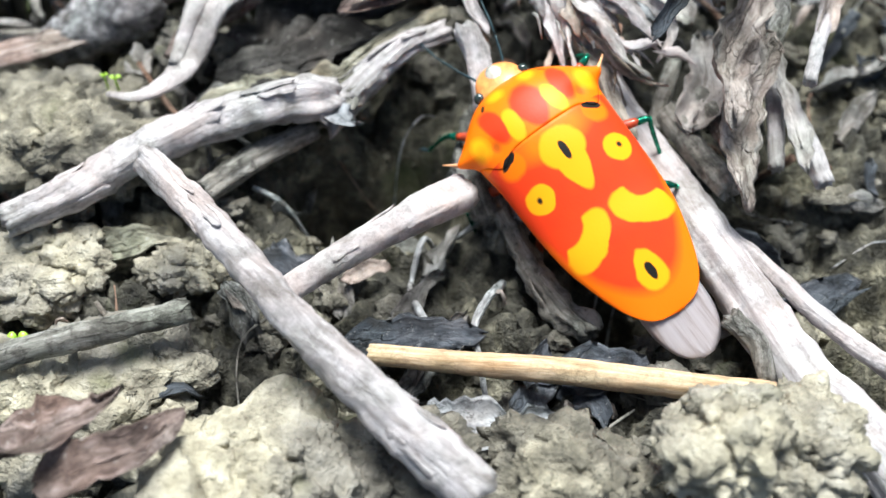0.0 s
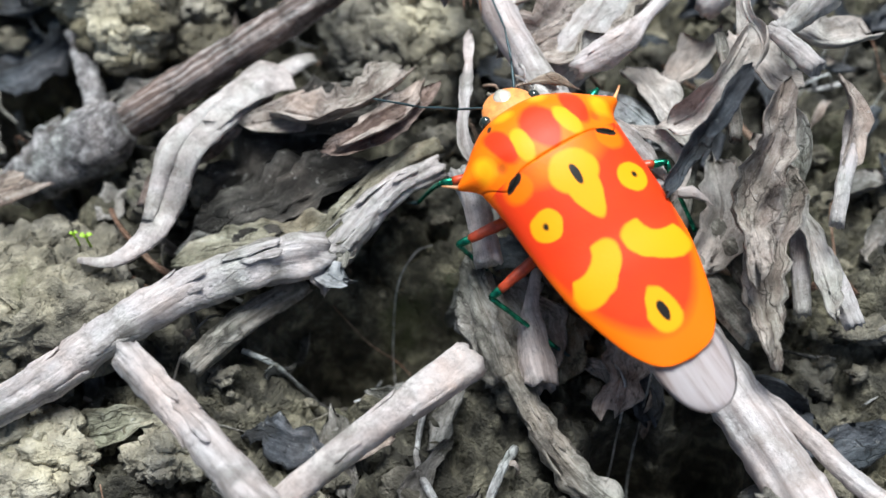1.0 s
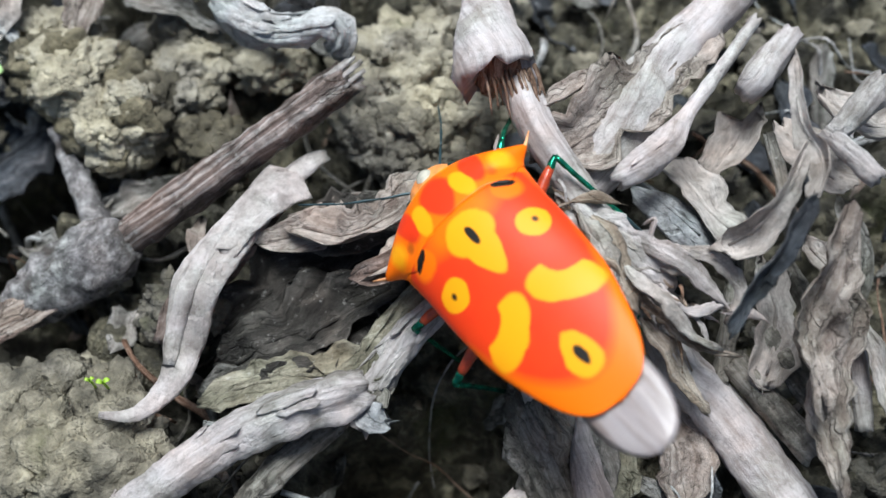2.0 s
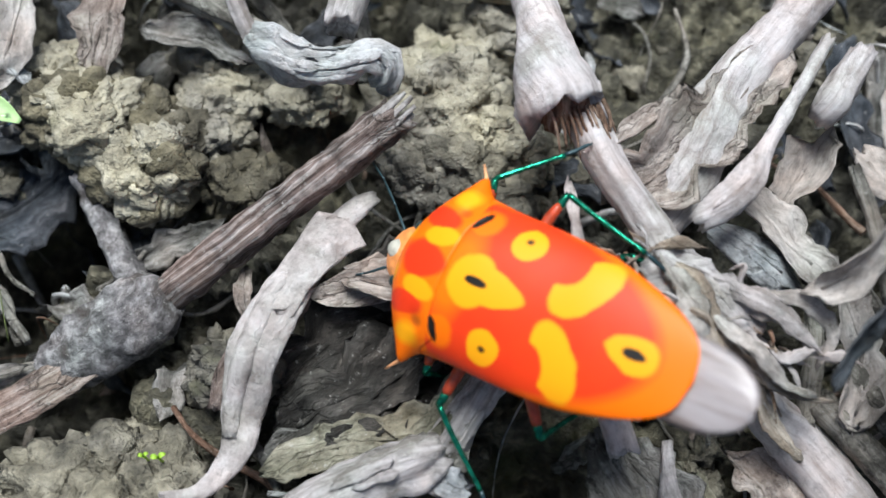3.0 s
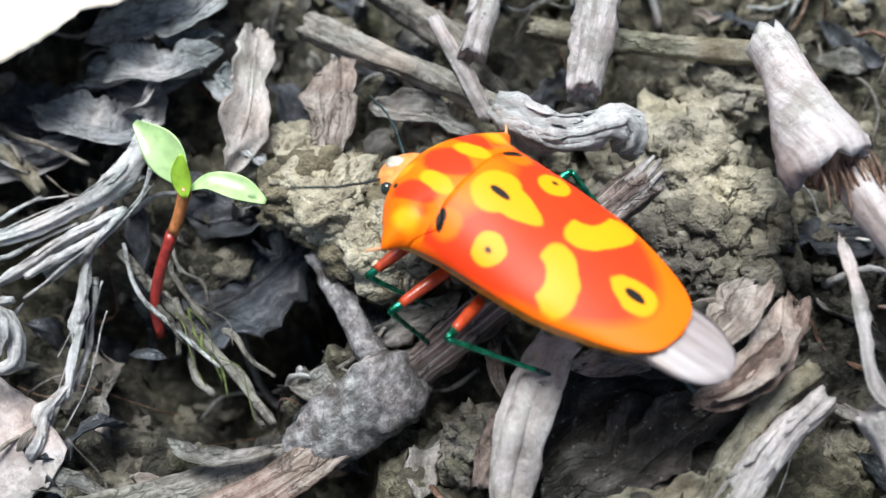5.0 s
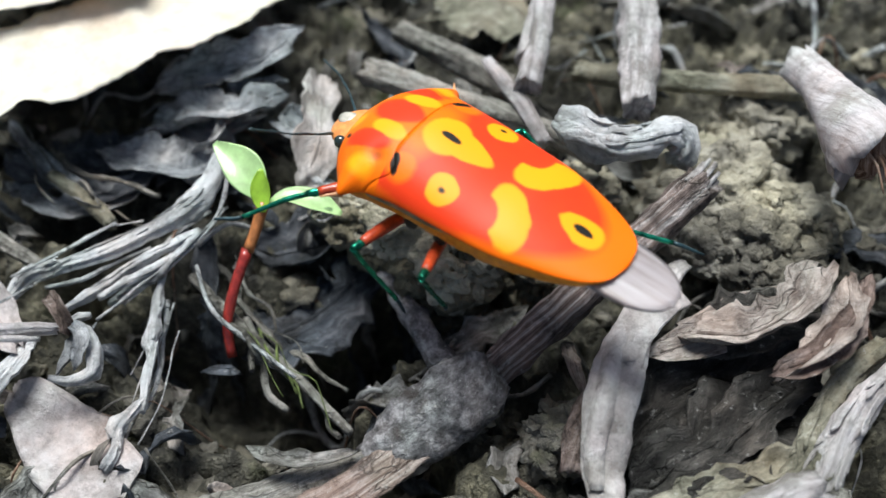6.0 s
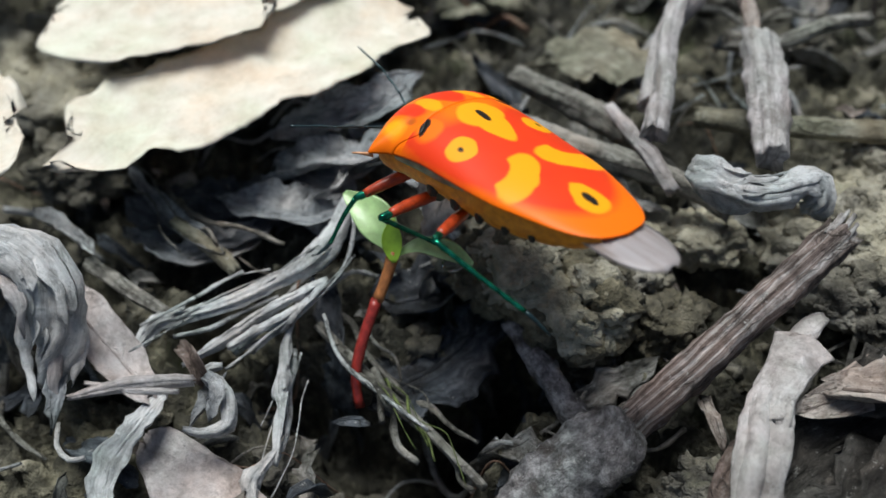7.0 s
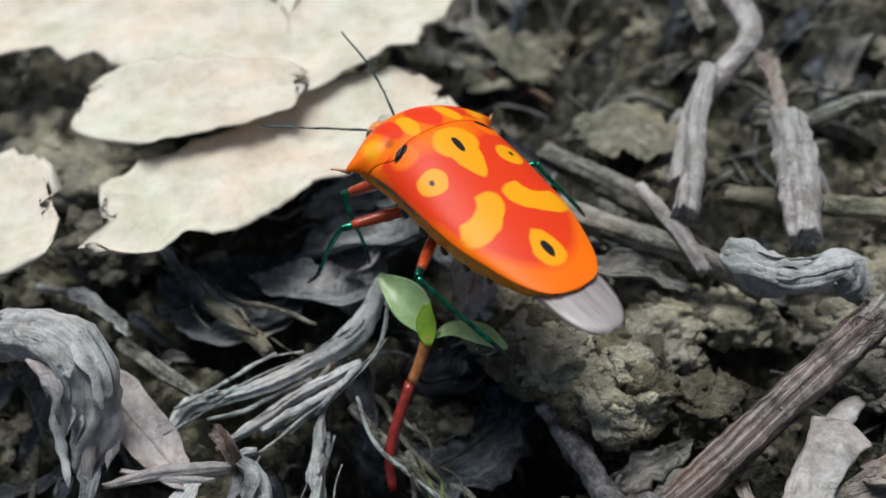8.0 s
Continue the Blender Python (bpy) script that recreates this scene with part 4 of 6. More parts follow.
twig("smooth_branch", [(-1.9, 7.6, -1.0, 0.62), (-4.7, 5.9, -1.0, 0.78), (-7.2, 3.7, -2.0, 1.05), (-9.8, 1.0, -3.0, 1.25)], PALE, "pale peeling branch on the soil", 67.9, peel=8, groove=0.2)

twig("rolled_leaf", [(0.1, 2.3, -3.0, 0.59), (0.3, 0.3, -3.0, 0.96), (0.8, -2.2, -4.0, 1.42), (2.1, -5.1, -5.0, 1.29)], GREYWOOD, "grey-brown rolled dry leaf", 90.2, groove=0.3, rough=0.25)
twig("pale_stalk", [(3.8, 1.2, -3.0, 0.32), (3.4, -1.1, -3.0, 0.45), (3.4, -2.9, -3.5, 0.83), (3.7, -6.0, -4.0, 1.07)], PALE, "thin pinkish stalk with a swollen foot", 91.4)
leaf("tan_leaf", [(7.5, 0.0, -4.0, 1.31), (8.8, -1.8, -4.0, 1.95), (8.8, -4.2, -5.0, 2.01), (7.9, -7.3, -5.0, 1.59)], LEAFPINK, "tan rough dead leaf with a ragged pale edge", 92.6, crumple=0.7, ragged=0.35, curl=0.15)
leaf("dark_leaf", [(4.2, 0.5, -6.0, 1.35), (5.1, -2.0, -6.0, 2.16), (5.0, -4.6, -6.0, 1.64)], LEAFOLIVE, "flat slate-grey leaf under the stalk", 93.3, crumple=0.3)
twig("dark_stick", [(12.4, 2.3, -2.0, 0.77), (14.4, -0.4, -3.0, 0.84), (16.3, -3.5, -3.0, 0.83)], GREYWOOD, "dark grey stick lying beside another", 94.8)
twig("dark_stick", [(14.2, 4.1, -2.0, 0.72), (15.8, 1.2, -2.0, 0.77), (17.5, -1.4, -3.0, 0.77)], GREYWOOD, "dark grey stick lying beside another", 95.9)
leaf("bark_piece", [(17.9, 5.2, 3.0, 1.10), (17.0, 1.5, 2.0, 1.45), (16.2, -2.3, 0.0, 1.53), (16.5, -5.8, -1.0, 1.34)], LEAFPINK, "rough upright piece of tan bark", 96.4, group="bark peels", rib=False, crumple=0.9, ragged=0.3, curl=0.25, thick=0.6)
leaf("smooth_leaf", [(8.1, 12.6, 0.0, 0.66), (9.3, 10.9, 1.0, 1.29), (10.6, 9.3, 1.0, 1.41), (11.9, 8.2, 0.0, 0.78)], LEAFCOOL, "smooth pale grey-green leaf", 97.7, crumple=0.1, curl=-0.2, ragged=0.05)
twig("pale_branch", [(16.6, 25.2, 3.0, 1.3), (13.4, 22.5, 2.5, 1.40), (10.2, 19.7, 2.0, 1.65), (7.8, 16.9, 1.5, 2.05), (6.1, 14.2, 1.0, 1.75), (4.8, 12.2, 0.5, 1.1)], WHITEBARK, "thick pale whitish branch", 98.5, groove=0.07, rough=0.06)
twig("torn_stalk", [(17.6, 11.9, 6.0, 0.48), (19.2, 13.1, 6.0, 0.73), (21.3, 15.0, 6.0, 0.93)], PALE, "pale split stalk in the litter", 99.1)
twig("torn_stalk", [(17.4, 12.3, 6.0, 0.42), (18.3, 11.0, 6.0, 0.54), (19.6, 9.0, 6.0, 0.60)], PALE, "pale split stalk in the litter", 99.8)
for k, (x, y, z, r) in enumerate(((14.9, 5.5, 4.0, 0.24), (20.3, 1.1, 2.0, 0.25), (11.6, 1.1, -3.0, 0.31), (18.9, -2.5, -2.0, 0.29), (18.4, 1.2, -3.0, 0.36), (22.1, -2.8, -3.0, 0.35))):
    twig("dry_stalk", [(x, y, z, r * 1.6), (x + 1.2 * math.sin(k), y + 3.5, z + 1.0, r * 1.8), (x + 2.5 * math.sin(k), y + 7.5, z + 0.5, r * 1.4)], PALE if k % 2 else GREYWOOD, "thin dry leaf stalk in the litter", 101.0 + k, group="dry stalks")
leaf("brown_leaf", [(-14.9, 11.5, -1.5, 0.45), (-12.1, 11.8, -1.3, 1.35), (-8.8, 12.6, -1.2, 1.56), (-4.8, 13.5, -1.5, 0.86)], LEAFPINK, "pinkish brown folded leaf with dark ribs", 201.3, roll=-20, curl=0.2, crumple=0.3, ragged=0.08, torn=0.06)
# root tangle beside the seedling
strands("root_tangle", [(-52.2, 24.2, -3.0, 0.03), (-48.8, 25.2, -2.0, 0.03), (-45.2, 26.7, -2.0, 0.04), (-41.1, 27.1, -1.0, 0.04), (-38.0, 28.5, 0.0, 0.04)], ROOTHAIR, "tangle of grey dry roots", 110.1, 4, 0.28, 0.2)
strands("root_tangle", [(-46.2, 22.0, -4.0, 0.03), (-43.5, 23.3, -3.0, 0.04), (-40.8, 24.7, -2.0, 0.04), (-37.9, 26.9, -1.0, 0.04), (-36.8, 29.6, -0.0, 0.04)], ROOTHAIR, "tangle of grey dry roots", 111.7, 4, 0.25, 0.16)
strands("root_tangle", [(-42.3, 22.9, -4.0, 0.04), (-43.2, 20.3, -5.0, 0.03), (-43.9, 17.3, -5.0, 0.03), (-45.8, 13.1, -5.0, 0.03)], ROOTHAIR, "tangle of grey dry roots", 112.4, 5, 0.35, 0.14)
strands("root_tangle", [(-40.0, 24.2, -4.0, 0.04), (-37.4, 20.0, -5.0, 0.04), (-34.5, 16.0, -6.0, 0.03), (-32.2, 11.3, -6.0, 0.03)], GREYWOOD, "tangle of olive dry roots", 113.9, 6, 0.9, 0.13)
strands("root_tangle", [(-51.3, 39.1, -3.0, 0.04), (-48.2, 34.2, -3.0, 0.04), (-45.0, 30.0, -3.0, 0.04), (-42.5, 28.5, -3.0, 0.04)], GREYWOOD, "tangle of grey dry roots", 114.2, 4, 0.6, 0.14)
for k, pts in enumerate(([(-49.6, 23.0, -2.0, 0.34), (-47.9, 23.2, -1.0, 0.75), (-45.8, 23.2, -1.0, 0.34)], [(-46.5, 23.4, -1.0, 0.27), (-44.8, 24.7, -1.0, 0.62), (-43.0, 24.8, -1.0, 0.28)], [(-42.9, 26.6, -1.0, 0.28), (-41.0, 26.8, 0.0, 0.56), (-39.6, 26.0, 0.0, 0.28)], [(-48.1, 18.1, -3.0, 0.40), (-47.1, 19.5, -3.0, 0.81), (-46.4, 21.0, -3.0, 0.48)], [(-44.1, 16.7, -4.0, 0.33), (-42.9, 19.3, -4.0, 0.55), (-42.4, 21.2, -4.0, 0.28)], [(-56.6, 24.5, -2.0, 0.69), (-55.8, 21.8, -2.0, 1.14), (-56.3, 19.8, -3.0, 0.67)], [(-40.5, 33.2, -2.0, 0.38), (-38.0, 33.3, -1.0, 0.90), (-36.3, 35.1, -1.0, 0.46)], [(-36.8, 37.4, -1.0, 0.47), (-34.8, 37.8, -1.0, 0.94), (-32.9, 37.1, -1.0, 0.47)], [(-50.5, 37.3, -3.0, 0.47), (-48.6, 34.3, -3.0, 0.84), (-46.3, 32.8, -3.0, 0.38)], [(-55.2, 30.4, -2.0, 0.58), (-53.0, 28.5, -2.0, 1.00), (-50.9, 25.9, -2.0, 0.49)], [(-53.1, 35.2, -3.0, 0.54), (-50.8, 32.2, -3.0, 0.90), (-49.0, 29.4, -3.0, 0.51)], [(-47.5, 29.1, -3.0, 0.44), (-45.7, 29.7, -3.0, 0.81), (-43.8, 30.8, -3.0, 0.45)], [(-57.7, 35.3, -2.0, 0.75), (-55.4, 33.3, -2.0, 1.12), (-53.8, 31.1, -2.0, 0.66)], [(-44.0, 23.3, -4.0, 0.35), (-45.4, 24.8, -4.0, 0.72), (-46.9, 26.7, -3.0, 0.43)], [(-41.8, 29.6, -3.0, 0.71), (-40.4, 26.6, -3.0, 1.19), (-41.1, 23.6, -3.0, 0.76)], [(-42.2, 21.6, -4.0, 0.62), (-40.8, 19.1, -4.0, 0.95), (-39.1, 17.4, -4.0, 0.54)], [(-30.5, 26.8, -2.0, 0.69), (-31.8, 29.4, -2.0, 1.19), (-32.4, 32.4, -2.0, 0.86)], [(-37.0, 35.5, -3.0, 0.74), (-35.5, 37.0, -3.0, 1.26), (-33.2, 38.0, -3.0, 0.89)])):
    if k in (0, 1, 2, 4, 8, 9, 10, 11, 13, 14, 15):
        continue
    pts = [(x, y, z, r * 0.7) for x, y, z, r in pts]
    leaf("bark_scrap", pts, (ROOTHAIR, LEAFCOOL)[k % 2], "pale frayed scrap of grey root bark", 150.3 + k * 1.7, group="bark scraps", rib=False, curl=0.25, crumple=0.6, ragged=0.6, torn=0.5)
strands("mossy_root", [(-37.3, 21.2, -5.0, 0.04), (-35.6, 17.6, -5.0, 0.03), (-34.3, 15.2, -5.5, 0.03), (-33.5, 11.9, -6.0, 0.03)], MOSS, "thin olive green mossy roots", 115.2, 5, 0.6, 0.13)
leaf("tan_leaf", [(-7.1, 46.0, 1.0, 0.92), (-7.4, 42.2, 1.0, 1.55), (-8.0, 39.1, 0.0, 0.88)], LEAFPINK, "tan dead leaf leaning on a stalk", 115.4, roll=15, torn=0.35)
leaf("white_leaf", [(-49.4, 20.8, -3.0, 0.68), (-51.4, 18.8, -3.0, 1.53), (-53.3, 16.3, -4.0, 1.44), (-53.8, 12.8, -4.0, 0.76)], BLEACH, "white weathered frayed leaf", 115.8, crumple=0.5, ragged=0.35)
twig("splinter", [(-53.2, 19.5, 1.0, 0.13), (-50.5, 18.5, 1.0, 0.19), (-48.0, 17.9, 1.0, 0.15)], PALE, "thin tan splinter of straw", 116.3, jag=1.2)
twig("hair_root", [(-55.6, 19.1, -2.0, 0.13), (-55.6, 17.6, -2.0, 0.16), (-54.9, 16.6, -2.0, 0.16), (-54.0, 16.6, -2.0, 0.13)], PALE, "curled white hair root", 117.1, sides=8)
twig("hair_root", [(-23.9, 35.8, -3.0, 0.16), (-22.0, 33.8, -3.0, 0.19), (-20.2, 30.2, -4.0, 0.19), (-19.7, 25.3, -4.0, 0.15)], GREYWOOD, "thin grey hair root", 118.1, sides=8)
twig("dry_stalk", [(-6.6, 53.4, 1.0, 0.89), (-6.8, 47.7, 1.0, 0.94), (-10.3, 43.9, 1.0, 0.74), (-13.3, 41.3, -0.0, 0.73), (-16.3, 34.6, -0.0, 0.84)], PALE, "grey dry forked stalk", 119.5, group="dry stalks")
twig("dry_stalk", [(-9.5, 39.9, -0.0, 0.72), (-6.1, 38.8, 0.0, 0.64), (-1.5, 39.9, 0.0, 0.57), (1.4, 39.8, 0.0, 0.49)], GREYWOOD, "grey dry bent stalk", 120.5, group="dry stalks")
twig("grey_root", [(-24.2, 41.7, -2.0, 0.74), (-20.9, 38.1, -2.0, 0.88), (-18.4, 35.3, -2.0, 0.86), (-16.8, 33.7, -3.0, 0.55)], GREYWOOD, "grey dry root strand", 121.5, group="roots", groove=0.2)
twig("grey_root", [(-18.8, 37.1, -2.0, 0.48), (-17.4, 33.5, -2.0, 0.54), (-15.4, 30.8, -3.0, 0.53), (-14.3, 28.0, -4.0, 0.38)], GREYWOOD, "grey dry root strand", 122.5, group="roots", groove=0.2)
leaf("grey_leaf", [(-25.2, 58.5, -4.0, 1.43), (-24.0, 54.5, -4.0, 2.77), (-22.0, 51.2, -4.0, 2.26)], LEAFOLIVE, "rough grey-green dead leaf", 123.5, crumple=0.5)

# cool grey leaves behind the seedling
leaf("cool_leaf", [(-41.6, 39.4, -2.0, 1.19), (-38.3, 39.1, -1.0, 1.97), (-34.6, 38.7, 0.0, 2.15), (-31.6, 40.3, 0.0, 1.19)], LEAFCOOL, "cool grey crumpled dead leaf", 130.2, roll=-15)
leaf("cool_leaf", [(-42.7, 36.7, -3.0, 1.57), (-39.8, 36.0, -2.0, 2.40), (-36.3, 34.8, -1.0, 2.29), (-33.5, 35.6, -1.0, 1.15)], LEAFCOOL, "cool grey crumpled dead leaf", 131.2, roll=10, crumple=0.6)
leaf("cool_leaf", [(-45.5, 35.2, -3.0, 1.31), (-42.9, 33.6, -3.0, 2.30), (-39.9, 32.4, -3.0, 2.13), (-37.6, 33.0, -3.0, 1.15)], LEAFCOOL, "cool grey crumpled dead leaf", 132.2, crumple=0.6)
leaf("cool_leaf", [(-52.1, 39.3, -3.0, 0.63), (-50.1, 35.6, -3.0, 1.00), (-47.5, 32.0, -3.0, 1.05), (-45.7, 30.2, -3.0, 0.52)], LEAFCOOL, "narrow cool grey rolled leaf", 133.2, curl=0.4)
leaf("cool_leaf", [(-36.3, 26.7, -6.0, 2.26), (-33.3, 26.6, -6.0, 3.02), (-30.5, 27.5, -6.0, 2.29)], LEAFDARK, "dark slate dead leaf under the seedling", 134.2)
leaf("cool_leaf", [(-40.3, 37.0, -3.0, 1.48), (-38.5, 33.6, -3.0, 2.18), (-39.7, 30.6, -4.0, 1.82)], LEAFCOOL, "cool grey crumpled dead leaf", 135.2, crumple=0.6)
leaf("cool_leaf", [(-33.7, 35.2, -2.0, 1.23), (-31.7, 32.7, -2.0, 1.93), (-31.1, 29.3, -2.0, 1.40)], LEAFCOOL, "pale grey torn leaf", 136.2, crumple=0.6)
leaf("cool_leaf", [(-53.0, 35.4, -5.0, 1.18), (-49.0, 32.1, -4.5, 1.83), (-45.5, 31.9, -4.0, 1.71), (-42.3, 33.8, -4.0, 0.97)], LEAFCOOL, "flat cool grey dead leaf behind the roots", 210.3, crumple=0.4)
leaf("cool_leaf", [(-40.0, 36.7, -3.0, 1.18), (-37.7, 35.1, -3.0, 1.56), (-34.9, 35.6, -2.5, 0.98)], LEAFCOOL, "cool grey dead leaf behind the seedling", 212.4, crumple=0.4)
twig("grey_root", [(-54.8, 31.9, -3.5, 0.45), (-52.2, 29.0, -3.5, 0.46), (-49.8, 27.0, -4.0, 0.33)], GREYWOOD, "short grey root behind the tangle", 213.3, group="roots", groove=0.2)
twig("grey_root", [(-49.0, 33.8, -3.0, 0.46), (-46.8, 31.5, -3.2, 0.53), (-45.1, 29.0, -3.5, 0.44)], LEAFOLIVE, "short olive grey root behind the tangle", 214.1, group="roots", groove=0.2)
leaf("cool_leaf", [(-28.6, -8.4, -6.0, 1.42), (-25.1, -8.0, -6.0, 1.96), (-21.2, -7.6, -6.0, 1.60), (-18.9, -6.6, -6.0, 0.86)], LEAFOLIVE, "khaki dead leaf beside the branch", 137.2)
leaf("cool_leaf", [(11.6, 12.4, -2.0, 1.47), (13.5, 14.3, -1.0, 2.20), (15.9, 17.3, 0.0, 1.85)], LEAFPALE, "pale grey dead leaf beside the stem", 138.2, roll=20)
leaf("pale_leaf", [(16.9, 8.2, 1.0, 0.82), (18.3, 4.5, 1.0, 1.12), (19.6, 1.2, 0.0, 1.17), (20.4, -3.1, -1.0, 0.96)], LEAFPALE, "long pale curled leaf blade", 139.2, curl=0.35)
leaf("pale_leaf", [(11.8, -0.7, -5.5, 1.04), (9.8, -3.7, -5.5, 1.56), (10.2, -7.1, -6.0, 1.33)], LEAFDARK, "dark torn leaf under the stem", 140.2, crumple=0.7)
leaf("pale_leaf", [(15.0, 8.2, -1.0, 1.51), (14.9, 3.6, -1.0, 2.00), (13.8, 0.5, -2.0, 1.29)], LEAFPALE, "pale grey torn leaf in the litter", 141.2, crumple=0.6)
leaf("pale_leaf", [(-2.6, -19.6, -5.0, 1.57), (1.1, -20.2, -4.0, 1.84), (5.1, -19.3, -4.0, 1.24)], LEAFCOOL, "pale grey frayed leaf beside the straw", 142.2, crumple=0.7, ragged=0.4)
leaf("brown_leaf", [(-17.5, 28.0, -3.0, 0.71), (-20.5, 29.5, -2.0, 1.76), (-23.6, 30.4, -2.0, 1.42)], LEAFGREY, "grey-brown leaf scrap on soil", 143.2, crumple=0.5)
twig("lichen_twig", [(2.1, -5.0, -4.0, 0.72), (3.8, -8.1, -5.0, 0.84), (5.7, -10.5, -6.0, 0.90), (7.8, -12.5, -6.0, 0.82)], GREYWOOD, "grey fibrous twig with peeling bark", 144.2, rough=0.3, peel=6)
leaf("pale_leaf", [(19.0, 16.4, 3.0, 1.42), (21.1, 14.0, 3.0, 2.08), (25.0, 14.4, 3.0, 1.39)], LEAFPALE, "large pale torn leaf in the litter", 170.2, roll=15)
leaf("pale_leaf", [(21.7, 10.0, 4.0, 0.66), (21.9, 7.5, 4.0, 1.11), (21.2, 4.2, 3.0, 0.58)], LEAFPINK, "tan upright leaf scrap", 171.2, roll=35, curl=0.3)
leaf("pale_leaf", [(18.6, 9.6, 3.0, 0.54), (19.0, 5.8, 3.0, 0.85), (18.1, 3.0, 2.0, 0.64)], LEAFGREY, "narrow grey torn leaf scrap", 172.2, roll=-25, curl=0.3)
leaf("curled_scrap", [(-18.7, 14.8, -4.0, 0.47), (-18.8, 12.6, -3.0, 0.72), (-18.6, 11.2, -4.0, 0.39)], LEAFPINK, "small tan curled leaf scrap", 145.2, curl=0.3)
leaf("curled_scrap", [(-48.5, 23.0, -2.0, 0.62), (-47.6, 21.1, -1.0, 0.87), (-47.2, 20.1, -2.0, 0.67)], LEAFBROWN, "small reddish brown leaf scrap", 146.2, curl=0.3)
leaf("curled_scrap", [(-47.5, 20.9, -2.0, 0.47), (-46.3, 18.9, -1.0, 0.78), (-46.9, 17.7, -2.0, 0.59)], LEAFCOOL, "small white frayed leaf scrap", 147.2, curl=0.35, ragged=0.5)
leaf("curled_scrap", [(-40.3, 17.8, -5.0, 0.27), (-39.1, 17.8, -5.0, 0.48), (-38.1, 17.3, -5.0, 0.27)], LEAFDARK, "small dark leaf scrap at the seedling foot", 148.2, curl=0.3)

# ---- clods ----
clod((-27.1, 25.3, -3.0, 3.17), "crumbly pale brown soil clod", 1.0)
clod((-24.0, 22.2, -4.0, 3.17), "crumbly pale brown soil clod", 2.0)
clod((-5.0, 24.9, -5.0, 4.04), "crumbly pale brown soil clod", 3.0)
clod((-27.7, 26.1, -4.0, 3.46), "crumbly brown soil clod", 4.0, DARKSOIL)
clod((-23.7, 22.8, -5.0, 3.95), "crumbly brown soil clod", 5.0, DARKSOIL)
clod((-19.0, 20.8, -6.0, 2.86), "crumbly brown soil clod", 6.0, DARKSOIL)
clod((13.4, -21.9, -1.0, 3.17), "pale crumbly soil clod", 7.0)
clod((17.8, -21.3, -2.0, 3.23), "pale crumbly soil clod", 8.0)
clod((-27.7, 1.5, -6.0, 4.33), "crumbly brown soil clod", 9.0, GRIT, stretch=(1.4, 1.0, 0.5))
clod((-11.1, -23.8, -3.0, 4.41), "pale crumbly soil clod", 10.0, CRUMB, stretch=(1.5, 1.0, 0.5))
clod((-3.3, -23.0, -4.0, 3.59), "pale crumbly soil clod", 12.0, GRIT, stretch=(1.3, 1.0, 0.5))
clod((5.7, -22.9, -4.0, 3.59), "pale crumbly soil clod", 13.0, GRIT, stretch=(1.3, 1.0, 0.6))
clod((-21.7, -17.9, -6.0, 4.88), "pale crumbly soil clod", 14.0, CRUMB, stretch=(1.5, 1.0, 0.4))
clod((-28.1, 2.9, -6.0, 3.98), "crumbly brown soil clod", 15.0, GRIT, stretch=(1.5, 1.0, 0.5))
clod((-4.8, 22.3, -5.0, 4.10), "crumbly brown soil clod", 16.0, stretch=(1.2, 1.0, 0.6))
clod((-3.6, 19.9, -5.0, 3.84), "crumbly brown soil clod", 17.0, GRIT, stretch=(1.2, 1.0, 0.6))
clod((-6.8, 24.0, -6.0, 3.41), "crumbly brown soil clod", 18.0, stretch=(1.2, 1.0, 0.7))
clod((-60.4, 53.3, -6.0, 5.44), "crumbly brown soil clod", 19.0, stretch=(1.2, 1.0, 0.6))
clod((-26.2, -0.9, -5.0, 4.47), "crumbly brown soil clod", 11.0, GRIT, stretch=(1.4, 1.0, 0.6))


for k, c in enumerate(((-29.4, 28.5, -4.0, 2.61), (-20.5, 24.1, -5.0, 2.23), (-19.6, 28.8, -5.0, 2.67), (-14.4, 26.5, -5.0, 2.26), (-6.4, 20.0, -5.0, 2.20), (-20.1, 26.6, -5.0, 2.17), (-0.5, 29.7, -5.0, 2.79), (-35.7, 39.4, -6.0, 2.49), (-56.4, 42.1, -5.0, 2.89), (-17.8, 28.3, -6.0, 2.30), (-20.0, 9.1, -5.0, 2.24), (-4.4, 17.5, -5.0, 2.17))):
    clod(c, "small crumbly pale soil clod", 30.0 + k, CRUMB if k < 7 else GRIT, stretch=(1.2, 1.0, 0.8))


for k, c in enumerate(((-25.8, -9.6, -6.0, 3.16), (-17.4, -9.1, -6.0, 1.93), (-18.9, -15.6, -6.0, 1.99))):
    clod(c, "pale crumbly soil clod", 50.0 + k, stretch=(1.4, 1.0, 0.6))


